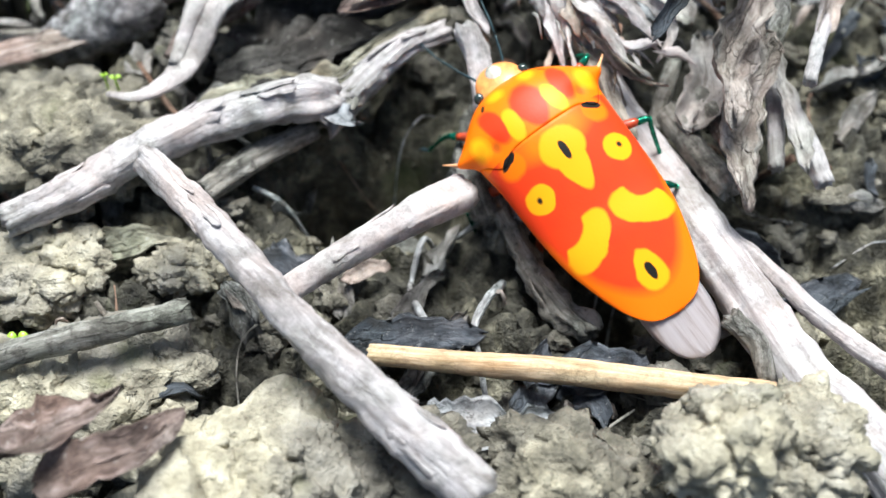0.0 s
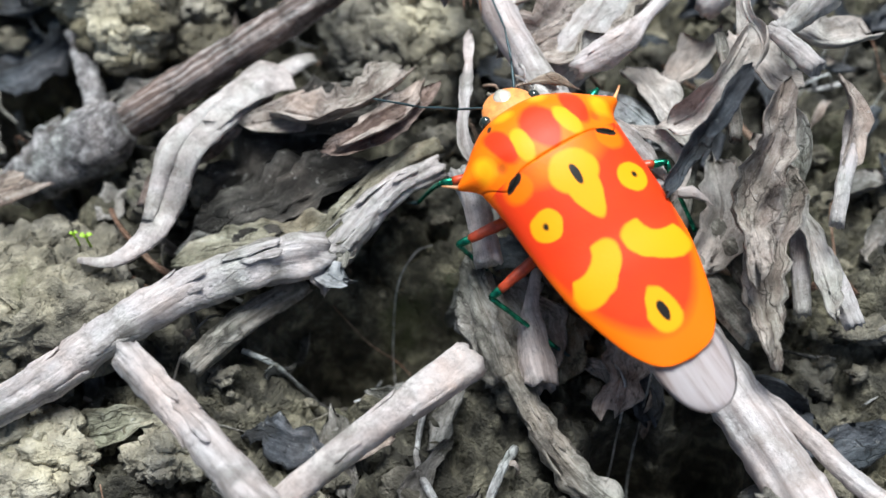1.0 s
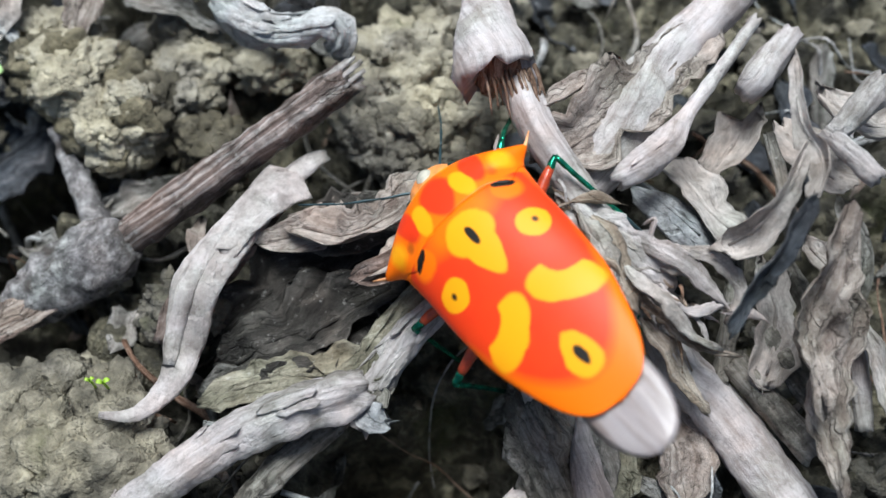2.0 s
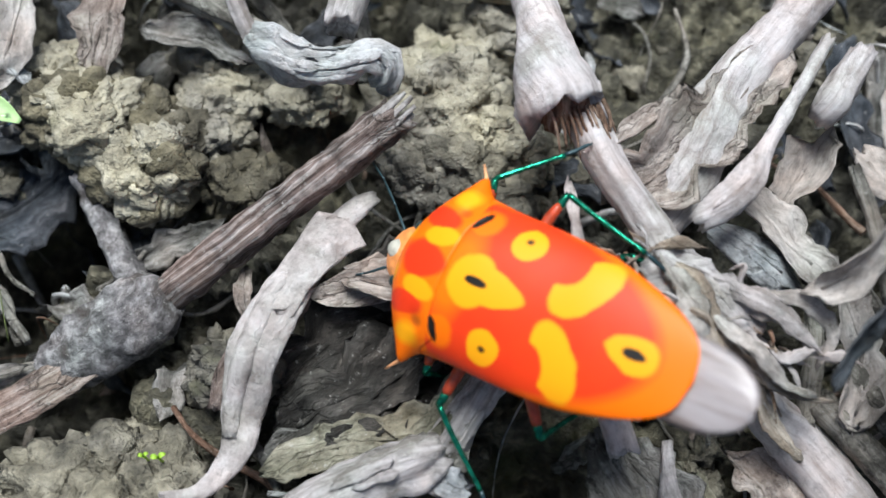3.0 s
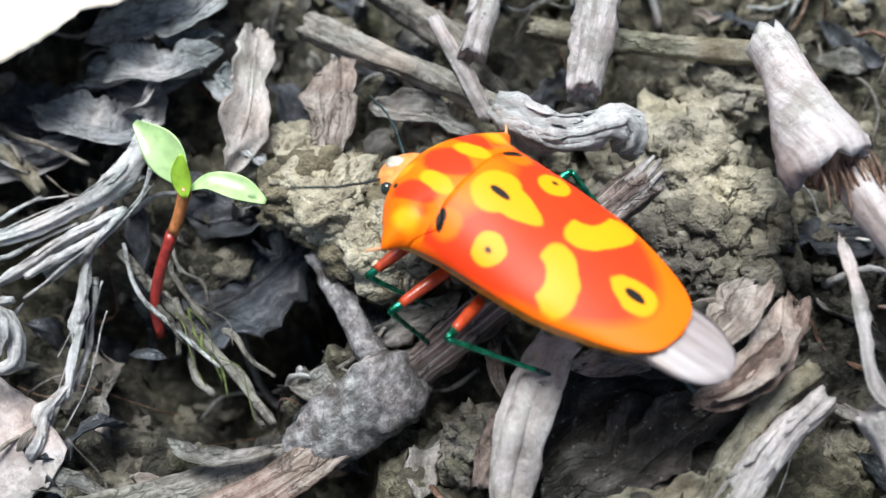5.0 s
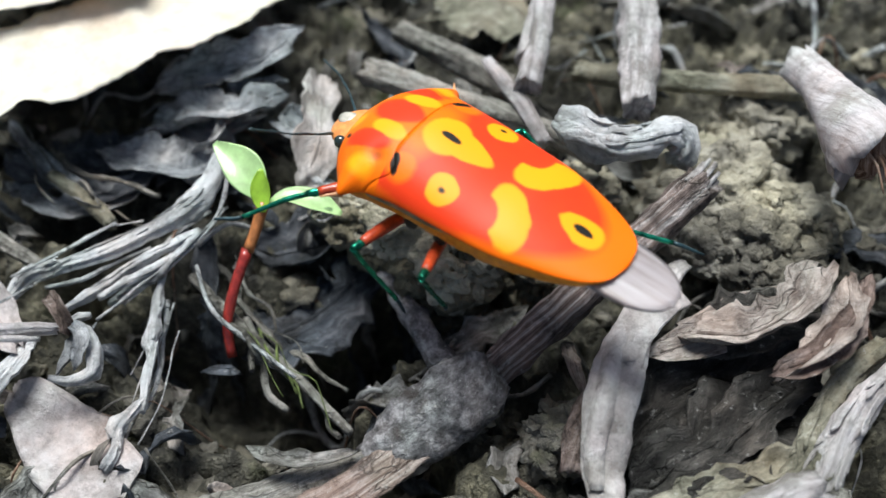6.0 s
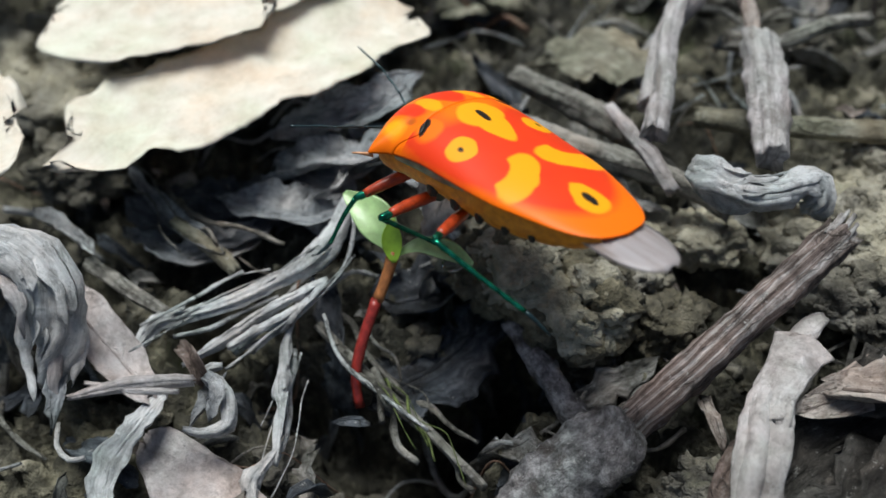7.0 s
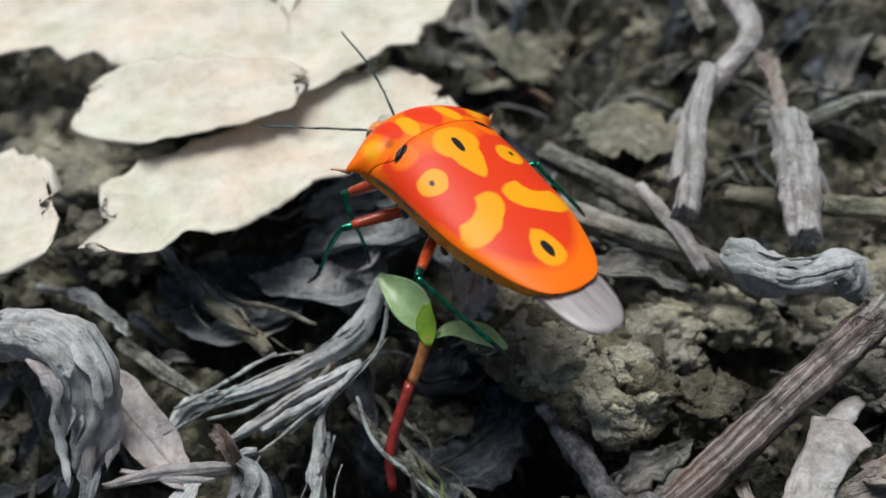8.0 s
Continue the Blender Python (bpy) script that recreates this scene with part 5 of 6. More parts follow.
# ---- seedling ----
def seedling():
    top = tagged(new("seedling"), "small red-stemmed seedling with two pale green leaves", "seedling")
    part("stem", tube([(-38.6, 19.1, -6.0, 0.31), (-38.5, 20.6, -4.5, 0.31), (-37.7, 22.0, -3.0, 0.35), (-36.5, 23.7, -1.5, 0.35)], 70.1, sides=12, groove=0.03, rough=0.05, jag=0.1), REDSTEM, top)
    part("upper_stem", tube([(-36.5, 23.6, -1.6, 0.35), (-35.7, 24.5, -0.5, 0.34), (-35.0, 25.4, 0.7, 0.38)], 71.1, sides=12, groove=0.03, rough=0.03, jag=0.1), ORANGESTEM, top, "orange upper stem")
    part("leaf", ribbon([(-35.0, 25.1, 0.7, 0.34), (-35.4, 26.2, 1.5, 1.09), (-36.0, 27.4, 2.0, 1.20), (-37.4, 29.2, 2.4, 0.52)], 72.1, torn=0.0, roll=20, curl=0.16, ragged=0.01, crumple=0.03, thick=0.12, tip=0.5, step=0.2), SPROUT, top)
    part("leaf", ribbon([(-34.9, 25.1, 0.7, 0.27), (-33.5, 25.2, 1.0, 0.68), (-31.8, 24.5, 0.8, 0.88), (-30.5, 23.8, 0.2, 0.48)], 73.1, torn=0.0, roll=5, curl=0.2, ragged=0.01, crumple=0.03, thick=0.12, tip=0.5, step=0.2), SPROUT, top)
    part("bud", ribbon([(-35.1, 24.7, 0.5, 0.41), (-35.0, 25.7, 1.4, 0.68), (-34.8, 26.6, 2.3, 0.34)], 74.1, torn=0.0, roll=10, curl=0.2, ragged=0.01, crumple=0.02, thick=0.15, tip=0.4, step=0.2), SPROUTMID, top, "bright yellow-green young leaf")
    bpy.context.view_layer.update()
    d = lump((-31.6, 24.1, 0.2, 0.48), 1.0, (1.6, 1.0, 1.0), 3, 0.05)
    part("dewdrop", d, DROPLET, top, "clear water drop on the leaf")


seedling()

def sprout(c, seed):
    """A tiny green sprout of two seed leaves."""
    x, y, z, r = c
    top = tagged(new("tiny_sprout"), "tiny bright green sprout on bare soil", "sprout", "tiny sprouts")
    part("stalk", tube([(x, y, z - 1.5, 0.09), (x, y, z, 0.08)], seed, 6, 0.4, 0, 0, 0), SPROUTMID, top)
    for a in (0.4, 2.9):
        part("leaf", ribbon([(x, y, z, 0.1), (x + math.cos(a) * r * 0.6, y + math.sin(a) * r * 0.6, z + 0.25, r * 0.42), (x + math.cos(a) * r * 1.2, y + math.sin(a) * r * 1.2, z + 0.1, 0.1)], seed, 0, 0.15, 0.02, 0.02, 0.1, 9, 0.15, tip=0.4, torn=0.0), SPROUTMID, top)


sprout((-24.8, 4.1, -3.0, 0.26), 1.0)
sprout((-25.6, -15.5, -4.0, 0.52), 2.0)
sprout((-24.0, 3.9, -3.0, 0.37), 3.0)

# ---- the bug ----
# the back, station by station from the pronotum's front edge to the tail: x, half width, height of the keel, height of the rim
BACKLINE = [(9.20, 1.85, 2.00, 0.82), (8.68, 2.65, 2.80, 1.04), (7.82, 3.68, 3.64, 1.36), (6.78, 4.58, 4.06, 1.71), (5.39, 4.40, 4.30, 1.95), (3.49, 4.22, 4.20, 2.17), (1.41, 4.17, 3.84, 2.17),
            (-0.67, 4.06, 3.42, 2.10), (-2.57, 3.85, 3.16, 2.05), (-4.30, 3.40, 2.82, 2.02), (-5.69, 2.94, 2.52, 1.95), (-6.73, 2.45, 2.28, 1.93), (-7.51, 1.85, 2.10, 1.94), (-7.95, 1.15, 1.98, 1.95), (-8.15, 0.06, 1.92, 1.92)]


def back_at(x, column):
    """Half width (1), keel (2) or rim (3) at length x: a smooth curve through the stations."""
    p = BACKLINE
    k = 0
    while k < len(p) - 2 and x < p[k + 1][0]:
        k += 1

    def slope(i):
        lo, hi = max(0, i - 1), min(len(p) - 1, i + 1)
        return (p[hi][column] - p[lo][column]) / (p[hi][0] - p[lo][0])
    h = p[k + 1][0] - p[k][0]
    t = max(0.0, min(1.0, (x - p[k][0]) / h))
    return (p[k][column] * (2 * t ** 3 - 3 * t * t + 1) + slope(k) * h * (t ** 3 - 2 * t * t + t)
            + p[k + 1][column] * (3 * t * t - 2 * t ** 3) + slope(k + 1) * h * (t ** 3 - t * t))


def shell_point(x, a, lift=0.0):
    """A point of the domed back at length x and angle a from the keel."""
    w, h, low = back_at(x, 1), back_at(x, 2), back_at(x, 3)
    c, s = max(0.0, math.cos(a)), math.sin(a)
    return Vector((x, (w + lift) * s, low + (h - low + lift) * c ** 1.12))


def seam_x(y):
    """The hind edge of the pronotum: level over the back, drawn in at the slots, forward again at the rim."""
    y = abs(y)
    return 4.82 - 0.55 * math.exp(-((y - 3.35) / 0.6) ** 2) + 0.55 * max(0.0, min(1.0, (y - 3.7) / 0.7))


def back_material():
    """Lacquer red back with yellow patches, black dots and an orange rim, laid out in the bug's own millimetres."""
    m, n, l, b = nodes_of("spotted_shell")
    tc = n.new("ShaderNodeTexCoord")
    wig = n.new("ShaderNodeTexNoise")
    wig.inputs["Scale"].default_value = 900.0
    l.new(tc.outputs["Object"], wig.inputs["Vector"])
    sep = n.new("ShaderNodeSeparateXYZ")
    l.new(tc.outputs["Object"], sep.inputs[0])

    def math_node(op, a, b2=None, c=None):
        k = n.new("ShaderNodeMath")
        k.operation = op
        for socket, value in zip(k.inputs, (a, b2, c)):
            if isinstance(value, bpy.types.NodeSocket):
                l.new(value, socket)
            elif value is not None:
                socket.default_value = value
        return k.outputs[0]

    jit = math_node("MULTIPLY_ADD", wig.outputs["Fac"], 0.3, -0.15)
    x = math_node("MULTIPLY_ADD", sep.outputs[0], 1000.0, jit)
    y = math_node("ADD", math_node("ABSOLUTE", math_node("MULTIPLY", sep.outputs[1], 1000.0)), jit)

    def spot(cx, cy, rx, ry, turn=0.0, soft=0.12, taper=0.0):
        ca, sa = math.cos(radians(turn)), math.sin(radians(turn))
        dx, dy = math_node("SUBTRACT", x, cx), math_node("SUBTRACT", y, cy)
        u = math_node("ADD", math_node("MULTIPLY", dx, ca / rx), math_node("MULTIPLY", dy, sa / rx))
        v = math_node("ADD", math_node("MULTIPLY", dx, -sa / ry), math_node("MULTIPLY", dy, ca / ry))
        if taper:
            v = math_node("MULTIPLY", v, math_node("MULTIPLY_ADD", u, -taper, 1.0))
        d = math_node("SQRT", math_node("ADD", math_node("MULTIPLY", u, u), math_node("MULTIPLY", v, v)))
        r = n.new("ShaderNodeMapRange")
        r.inputs["From Min"].default_value, r.inputs["From Max"].default_value = 1.0 + soft, 1.0 - soft
        l.new(d, r.inputs["Value"])
        return r.outputs[0]

    def union(*fs):
        f = fs[0]
        for g in fs[1:]:
            f = math_node("MAXIMUM", f, g)
        return f

    def less(f, g):
        return math_node("MULTIPLY", f, math_node("SUBTRACT", 1.0, g))

    red, orange, yellow, black = (0.80, 0.042, 0.008), (1.0, 0.175, 0.0), (0.95, 0.385, 0.004), (0.012, 0.010, 0.008)
    collar = math_node("GREATER_THAN", x, 4.75)
    blush = math_node("MULTIPLY_ADD", wig.outputs["Fac"], 0.5, -0.1)
    ground = mixed(n, l, blush, red, (0.86, 0.075, 0.006))
    rim = math_node("SUBTRACT", 1.0, spot(2.6, 0.0, 9.0, 4.28, 0.0, 0.05))
    tail = math_node("SUBTRACT", 1.0, spot(2.6, 0.0, 9.3, 7.5, 0.0, 0.07))
    fore = union(spot(4.2, 0.0, 1.1, 2.3, 0.0, 0.35), spot(4.1, 2.9, 0.85, 0.75, -30.0, 0.2))
    col = mixed(n, l, union(rim, tail, fore, collar), ground, orange)
    plates = union(spot(6.4, 0.0, 1.55, 0.95, 0.0, 0.12, 0.2), spot(6.65, 2.35, 1.35, 0.62, 4.0, 0.14))
    col = mixed(n, l, math_node("MULTIPLY", collar, plates), col, red)
    mid = union(spot(3.25, 0.0, 1.25, 1.42, 0.0, 0.07), spot(2.2, 0.0, 1.85, 0.95, 0.0, 0.07, 0.45))
    ring = spot(1.53, 2.72, 0.88, 0.84, 0.0, 0.07)
    bite = spot(-0.5, 2.85, 1.2, 1.35, 0.0, 0.06)
    moon = less(spot(-2.0, 1.88, 1.95, 1.12, 125.0, 0.06), bite)
    last = spot(-5.2, 0.0, 1.30, 0.88, 0.0, 0.08, -0.25)
    fleck = math_node("MULTIPLY", collar, union(spot(5.95, 1.42, 1.1, 0.52, -8.0, 0.12), spot(6.1, 3.75, 0.75, 0.5, 0.0, 0.35), spot(8.35, 1.1, 0.4, 0.5, 0.0, 0.4)))
    col = mixed(n, l, union(mid, ring, moon, last, fleck), col, yellow)
    # soft darker brown over each pronotum dimple
    dimple_brown = math_node("MULTIPLY", spot(5.58, 3.0, 0.34, 0.22, 0.0, 0.5), 0.6)
    col = mixed(n, l, dimple_brown, col, (0.22, 0.05, 0.01))
    dots = union(spot(3.0, 0.0, 0.62, 0.24, 0.0, 0.12), spot(-5.36, 0.0, 0.56, 0.27, 0.0, 0.12), spot(1.57, 2.87, 0.2, 0.14, 0.0, 0.4), spot(4.42, 2.95, 0.62, 0.20, -66.0, 0.12), spot(8.2, 2.12, 0.28, 0.10, -40.0, 0.3))
    col = mixed(n, l, dots, col, black)
    l.new(col, b.inputs["Base Color"])
    b.inputs["Roughness"].default_value, b.inputs["Coat Weight"].default_value, b.inputs["Coat Roughness"].default_value = 0.45, 0.03, 0.3
    b.inputs["Specular IOR Level"].default_value = 0.2
    pits = n.new("ShaderNodeTexVoronoi")
    pits.inputs["Scale"].default_value = 5200.0
    l.new(tc.outputs["Object"], pits.inputs["Vector"])
    bumped(n, l, b, pits.outputs["Distance"], 0.12, 0.00004)
    return m


BACK = back_material()
BELLY = gloss_material("orange_belly", (0.96, 0.32, 0.02), 0.4, vary=0.25)
BLACKSPOT = gloss_material("black_belly_spot", (0.015, 0.012, 0.010), 0.35)
HEADORANGE = gloss_material("orange_head", (0.85, 0.30, 0.08), 0.35, coat=0.2)
HEADWHITE = gloss_material("pale_head_plate", (0.46, 0.45, 0.38), 0.25, coat=0.4, vary=0.45, scale=900)
EYE = gloss_material("dark_eye", (0.02, 0.035, 0.03), 0.12, coat=0.8)
FEMUR = gloss_material("red_femur", (0.46, 0.055, 0.015), 0.35, coat=0.3)
TIBIA = gloss_material("metallic_green_tibia", (0.02, 0.24, 0.14), 0.25, metal=0.8, vary=0.7, scale=1500)
EDGE = gloss_material("olive_wing_edge", (0.30, 0.27, 0.16), 0.35, coat=0.3, vary=0.7, scale=700)
THORN = gloss_material("pale_orange_thorn", (0.75, 0.35, 0.16), 0.35, vary=0.4, scale=900)
BREAST = gloss_material("dark_green_breast", (0.13, 0.14, 0.09), 0.35, coat=0.3, vary=0.8, scale=700)
FEELER = gloss_material("dark_teal_feeler", (0.03, 0.06, 0.07), 0.35, metal=0.3)
WING, wing_n, wing_l, wing_b = nodes_of("smoky_wing_membrane")
wing_tc = wing_n.new("ShaderNodeTexCoord")
veins = noise_node(wing_n, wing_l, scaled(wing_n, wing_l, wing_tc.outputs["Object"], 150.0, 2600.0, 300.0), 1.0, 5.0, 0.6)
wing_l.new(ramp(wing_n, wing_l, veins, [(0.36, (0.38, 0.31, 0.29)), (0.46, (0.58, 0.52, 0.52)), (0.66, (0.68, 0.63, 0.64))]), wing_b.inputs["Base Color"])
wing_b.inputs["Roughness"].default_value, wing_b.inputs["Transmission Weight"].default_value = 0.3, 0.5
wing_b.inputs["IOR"].default_value, wing_b.inputs["Coat Weight"].default_value, wing_b.inputs["Coat Roughness"].default_value = 1.25, 0.6, 0.4


def rod(points, sides=8, step=0.3):
    return tube(points, 0.0, sides, step, 0.0, 0.0, 0.0)


LEGS = {"front": ((6.4, 1.5, -0.1), 4.2, 3.9, 1.6), "middle": ((4.0, 2.0, -0.5), 4.5, 5.0, 1.8), "hind": ((1.6, 2.0, -0.6), 4.6, 6.1, 2.0)}


def bug():
    top = tagged(new("jewel_bug"), "orange-red shield bug with yellow patches and black dots", "bug")
    na, nx = 49, 64
    cut = math.pi / 2

    def scutellum(i, j):
        a = (2 * j / (na - 1) - 1) * cut
        front = seam_x(4.4 * math.sin(a)) + 0.12
        x = front + (-8.15 - front) * (i / (nx - 1)) ** 0.9
        return shell_point(x, a, -0.02 * math.exp(-(front - x) / 0.2))

    def pronotum(i, j):
        a = (2 * j / (na - 1) - 1) * cut
        back = seam_x(4.4 * math.sin(a))
        x = 9.2 + (back - 9.2) * (i / 27)
        p = shell_point(x, a, 0.008 - 0.25 * max(0.0, 1 - i / 3.0) ** 2)
        spine = math.exp(-((x - 6.35) / 0.52) ** 2) * abs(math.sin(a)) ** 10
        p.y += math.copysign(0.68 * spine, p.y)
        dimple = math.exp(-((x - 5.6) / 0.45) ** 2 - ((abs(p.y) - 3.0) / 0.4) ** 2)
        p.z -= 0.16 * dimple
        p.z += 0.10 * spine
        return p

    for name, rows, f in (("scutellum", nx, scutellum), ("pronotum", 28, pronotum)):
        me = grid_mesh(name, rows, na, f)
        ob = part(name, me, BACK, top)
        solid = ob.modifiers.new("thickness", "SOLIDIFY")
        solid.thickness, solid.offset = 0.00014, -1.0

    def belly_point(x, a):
        w, low = back_at(x, 1) * 0.93, back_at(x, 3)
        deep = 2.75 * max(0.03, 1 - ((x - 0.8) / 8.7) ** 2) ** 0.6
        return Vector((x, w * math.sin(a), low - 0.1 - deep * max(0.0, math.cos(a)) ** 0.75 * (1 + 0.025 * math.cos(x * 4))))

    abdomen = part("abdomen", grid_mesh("belly", 41, 25, lambda i, j: belly_point(8.2 - 15.9 * i / 40, math.pi * (j / 24 - 0.5))), BELLY, top, "orange belly with black side spots")
    for k, x in enumerate((2.9, 1.0, -0.9, -2.7, -4.3)):
        for sgn in (-1, 1):
            c = belly_point(x, sgn * radians(64))
            part("belly_spot", lump((*c, 0.42 - 0.04 * k), 2.0 + k, (1.0, 0.5, 1.15), 3, 0.15), BLACKSPOT, abdomen)
    for sgn in (-1, 1):
        def edge(i, j):
            x = 5.3 - 5.6 * i / 30
            wide = 0.42 * math.sin(math.pi * min(1.0, 0.12 + i / 34)) ** 0.6
            u = (j if j < 5 else 9 - j) / 4
            w, low = back_at(x, 1), back_at(x, 3)
            return Vector((x, sgn * (w * 0.985 - 0.10 * u), low - 0.03 - wide * u - (0.05 if j > 4 else 0.0)))
        part("forewing_edge", grid_mesh("strip", 31, 10, edge, True, caps=True), EDGE, top, "thin olive and whitish wing edge")
        part("thorn", rod([(6.35, sgn * 5.0, 1.78, 0.22), (6.6, sgn * 5.35, 1.80, 0.11), (7.05, sgn * 5.95, 1.82, 0.035)]), THORN, top, "sharp shoulder thorn with a pale tip")
    part("breastplate", lump((5.2, 0, 0.7, 2.4), 4.0, (1.35, 1.0, 0.55), 4, 0.10), BREAST, top, "dark greenish breast with pale patches")

    def head_at(i, j):
        t = i / 14
        a = 2 * math.pi * j / 24
        r = math.sqrt(max(0.0, 1 - (t * 1.0) ** 2.4)) if t < 0.99 else 0.02
        return Vector((8.9 + 2.0 * t, 1.68 * r * math.cos(a), 1.25 - 0.45 * t + 0.72 * r * math.sin(a)))

    head = part("head", grid_mesh("head", 15, 24, head_at, True), HEADORANGE, top, "small orange head")
    part("head_plate", lump((9.8, 0, 1.38, 0.74), 2.0, (1.2, 0.85, 0.5), 3, 0.05), HEADWHITE, head, "shiny whitish plate")
    for sgn in (-1, 1):
        part("eye", lump((9.3, sgn * 1.62, 1.28, 0.40), 3.0, (1, 0.9, 1), 3, 0.03), EYE, head, "dark shiny eye")

    joints = []
    for sgn in (-1, 1):
        feeler = tagged(new("antenna"))
        feeler.parent = top
        a, b2, c = (0, 0, 0), (2.1, 0.15 * sgn, 0.12), (4.4, 0.1 * sgn, 0.05)
        for p, q, thick in ((a, b2, 0.085), (b2, c, 0.075), (c, (7.0, -0.35 * sgn, -0.25), 0.07)):
            m = [(p[i] + q[i]) / 2 for i in range(3)]
            part("segment", rod([(*p, thick * 0.75), (*m, thick), (*q, thick * 0.7)]), FEELER, feeler, "thin dark teal feeler segment")
        joints.append(("feeler", sgn, Vector((10.2, sgn * 0.9, 0.9)), feeler, None, None))
    for which, (hip, thigh, shin, foot) in LEGS.items():
        for sgn in (1, -1):
            leg = tagged(new("leg"))
            leg.parent = top
            part("coxa", lump((0.1, 0, 0.1, 0.62), 5.0, (1.0, 0.9, 0.9), 3, 0.1), BREAST, leg, "dark leg base")
            part("femur", rod([(0, 0, 0, 0.30), (thigh * 0.3, 0, 0.05, 0.36), (thigh * 0.7, 0, 0.05, 0.32), (thigh * 0.86, 0, 0, 0.24)]), FEMUR, leg, "orange-red thigh")
            part("knee", rod([(thigh * 0.78, 0, 0, 0.26), (thigh * 0.92, 0, 0.02, 0.24), (thigh + 0.05, 0, 0, 0.17)]), TIBIA, leg, "metallic green knee")
            tibia = part("tibia", rod([(0, 0, 0, 0.16), (shin * 0.35, 0, 0.10, 0.15), (shin * 0.75, 0, 0.05, 0.13), (shin, 0, 0, 0.15)]), TIBIA, leg, "metallic green shin")
            tarsus = part("tarsus", rod([(shin, 0, 0, 0.13), (shin + foot * 0.35, 0, 0.10, 0.12), (shin + foot * 0.7, 0, 0.30, 0.10), (shin + foot, 0, 0.45, 0.06)]), FEELER, leg, "dark jointed foot")
            joints.append((which, sgn, Vector((hip[0], sgn * hip[1], hip[2])), leg, tibia, tarsus))

    def wing_at(i, j):
        t, u = i / 16, 2 * (j / 14 if j < 15 else (28 - j) / 14) - 1
        w = 2.08 * math.sqrt(max(0.0, 1 - max(0.0, (t - 0.28) / 0.73) ** 2.3)) + 0.02
        return Vector((-6.2 - 4.85 * t, u * w, 1.82 - 0.30 * t - 0.28 * u * u - (0.04 if j > 14 else 0.0) + 0.045 * math.cos(u * 17) * (1 - 0.4 * t)))

    part("wing_membrane", grid_mesh("wing", 17, 28, wing_at, True, caps=True), WING, top, "translucent smoky wing tip")
    return top, joints


BUG, JOINTS = bug()


# ---- loose litter ----
def litter():
    rng = random.Random(5)
    crumbs = []
    for k in range(1100):
        x, y = rng.uniform(-85, 45), rng.uniform(-32, 85)
        r = rng.choice((0.3, 0.4, 0.5, 0.6, 0.8, 1.1))
        crumbs.append(lump((x, y, ground_height(x, y) + r * 0.1, r), rng.uniform(0, 90), (rng.uniform(0.8, 1.5), rng.uniform(0.7, 1.3), rng.uniform(0.5, 0.9)), 2 if r < 0.6 else 3, 1.0))
    tagged(part("soil_crumbs", merged(crumbs, "crumbs"), GRIT), "loose pale brown soil crumbs", "soil", kind="stuff")
    for name, mat, count, wide, label in (("leaf_scraps", LEAFGREY, 300, (0.5, 1.9), "torn grey scraps of dead leaves"), ("leaf_scraps", LEAFDARK, 200, (0.7, 2.0), "dark wet scraps of dead leaves"), ("leaf_scraps", LEAFPINK, 130, (0.25, 0.7), "pale pinkish scraps of dead leaves")):
        bits = []
        for k in range(count):
            x, y, a, r = rng.uniform(-85, 45), rng.uniform(-32, 85), rng.uniform(0, 6.28), rng.uniform(*wide)
            ln = r * rng.uniform(1.2, 3.0)
            pts = []
            for t in (-1, -0.3, 0.4, 1):
                px, py = x + math.cos(a) * ln * t, y + math.sin(a) * ln * t
                pts.append((px, py, ground_height(px, py) + 0.7 + rng.uniform(0, 1.0), r * (1 - 0.5 * t * t)))
            bits.append(ribbon(pts, rng.uniform(0, 99), rng.uniform(-45, 45), rng.uniform(0.05, 0.35), 0.45, 0.5, 0.16, 9, 0.5))
        tagged(part(name, merged(bits, "scraps"), mat), label, "leaf litter", kind="stuff")
    for name, mat, count, label in (("rootlets", ROOTHAIR, 130, "fine pale dry rootlets"), ("rootlets", GREYWOOD, 130, "fine grey-brown rootlets"), ("fibres", HAIRBROWN, 70, "fine brown plant fibres")):
        bits = []
        for k in range(count):
            x, y, a, r = rng.uniform(-85, 45), rng.uniform(-32, 85), rng.uniform(0, 6.28), rng.choice((0.08, 0.12, 0.18, 0.3))
            pts = []
            for t in range(5):
                z = ground_height(x, y) + rng.uniform(0.2, 2.2)
                pts.append((x, y, z, r * (1 - 0.13 * t)))
                a += rng.uniform(-0.6, 0.6)
                x, y = x + math.cos(a) * 2.2, y + math.sin(a) * 2.2
            bits.append(tube(pts, rng.uniform(0, 99), 6, 0.6, 0.15, 0.15, 0.2))
        tagged(part(name, merged(bits, "rootlets"), mat), label, "roots", kind="stuff")


litter()


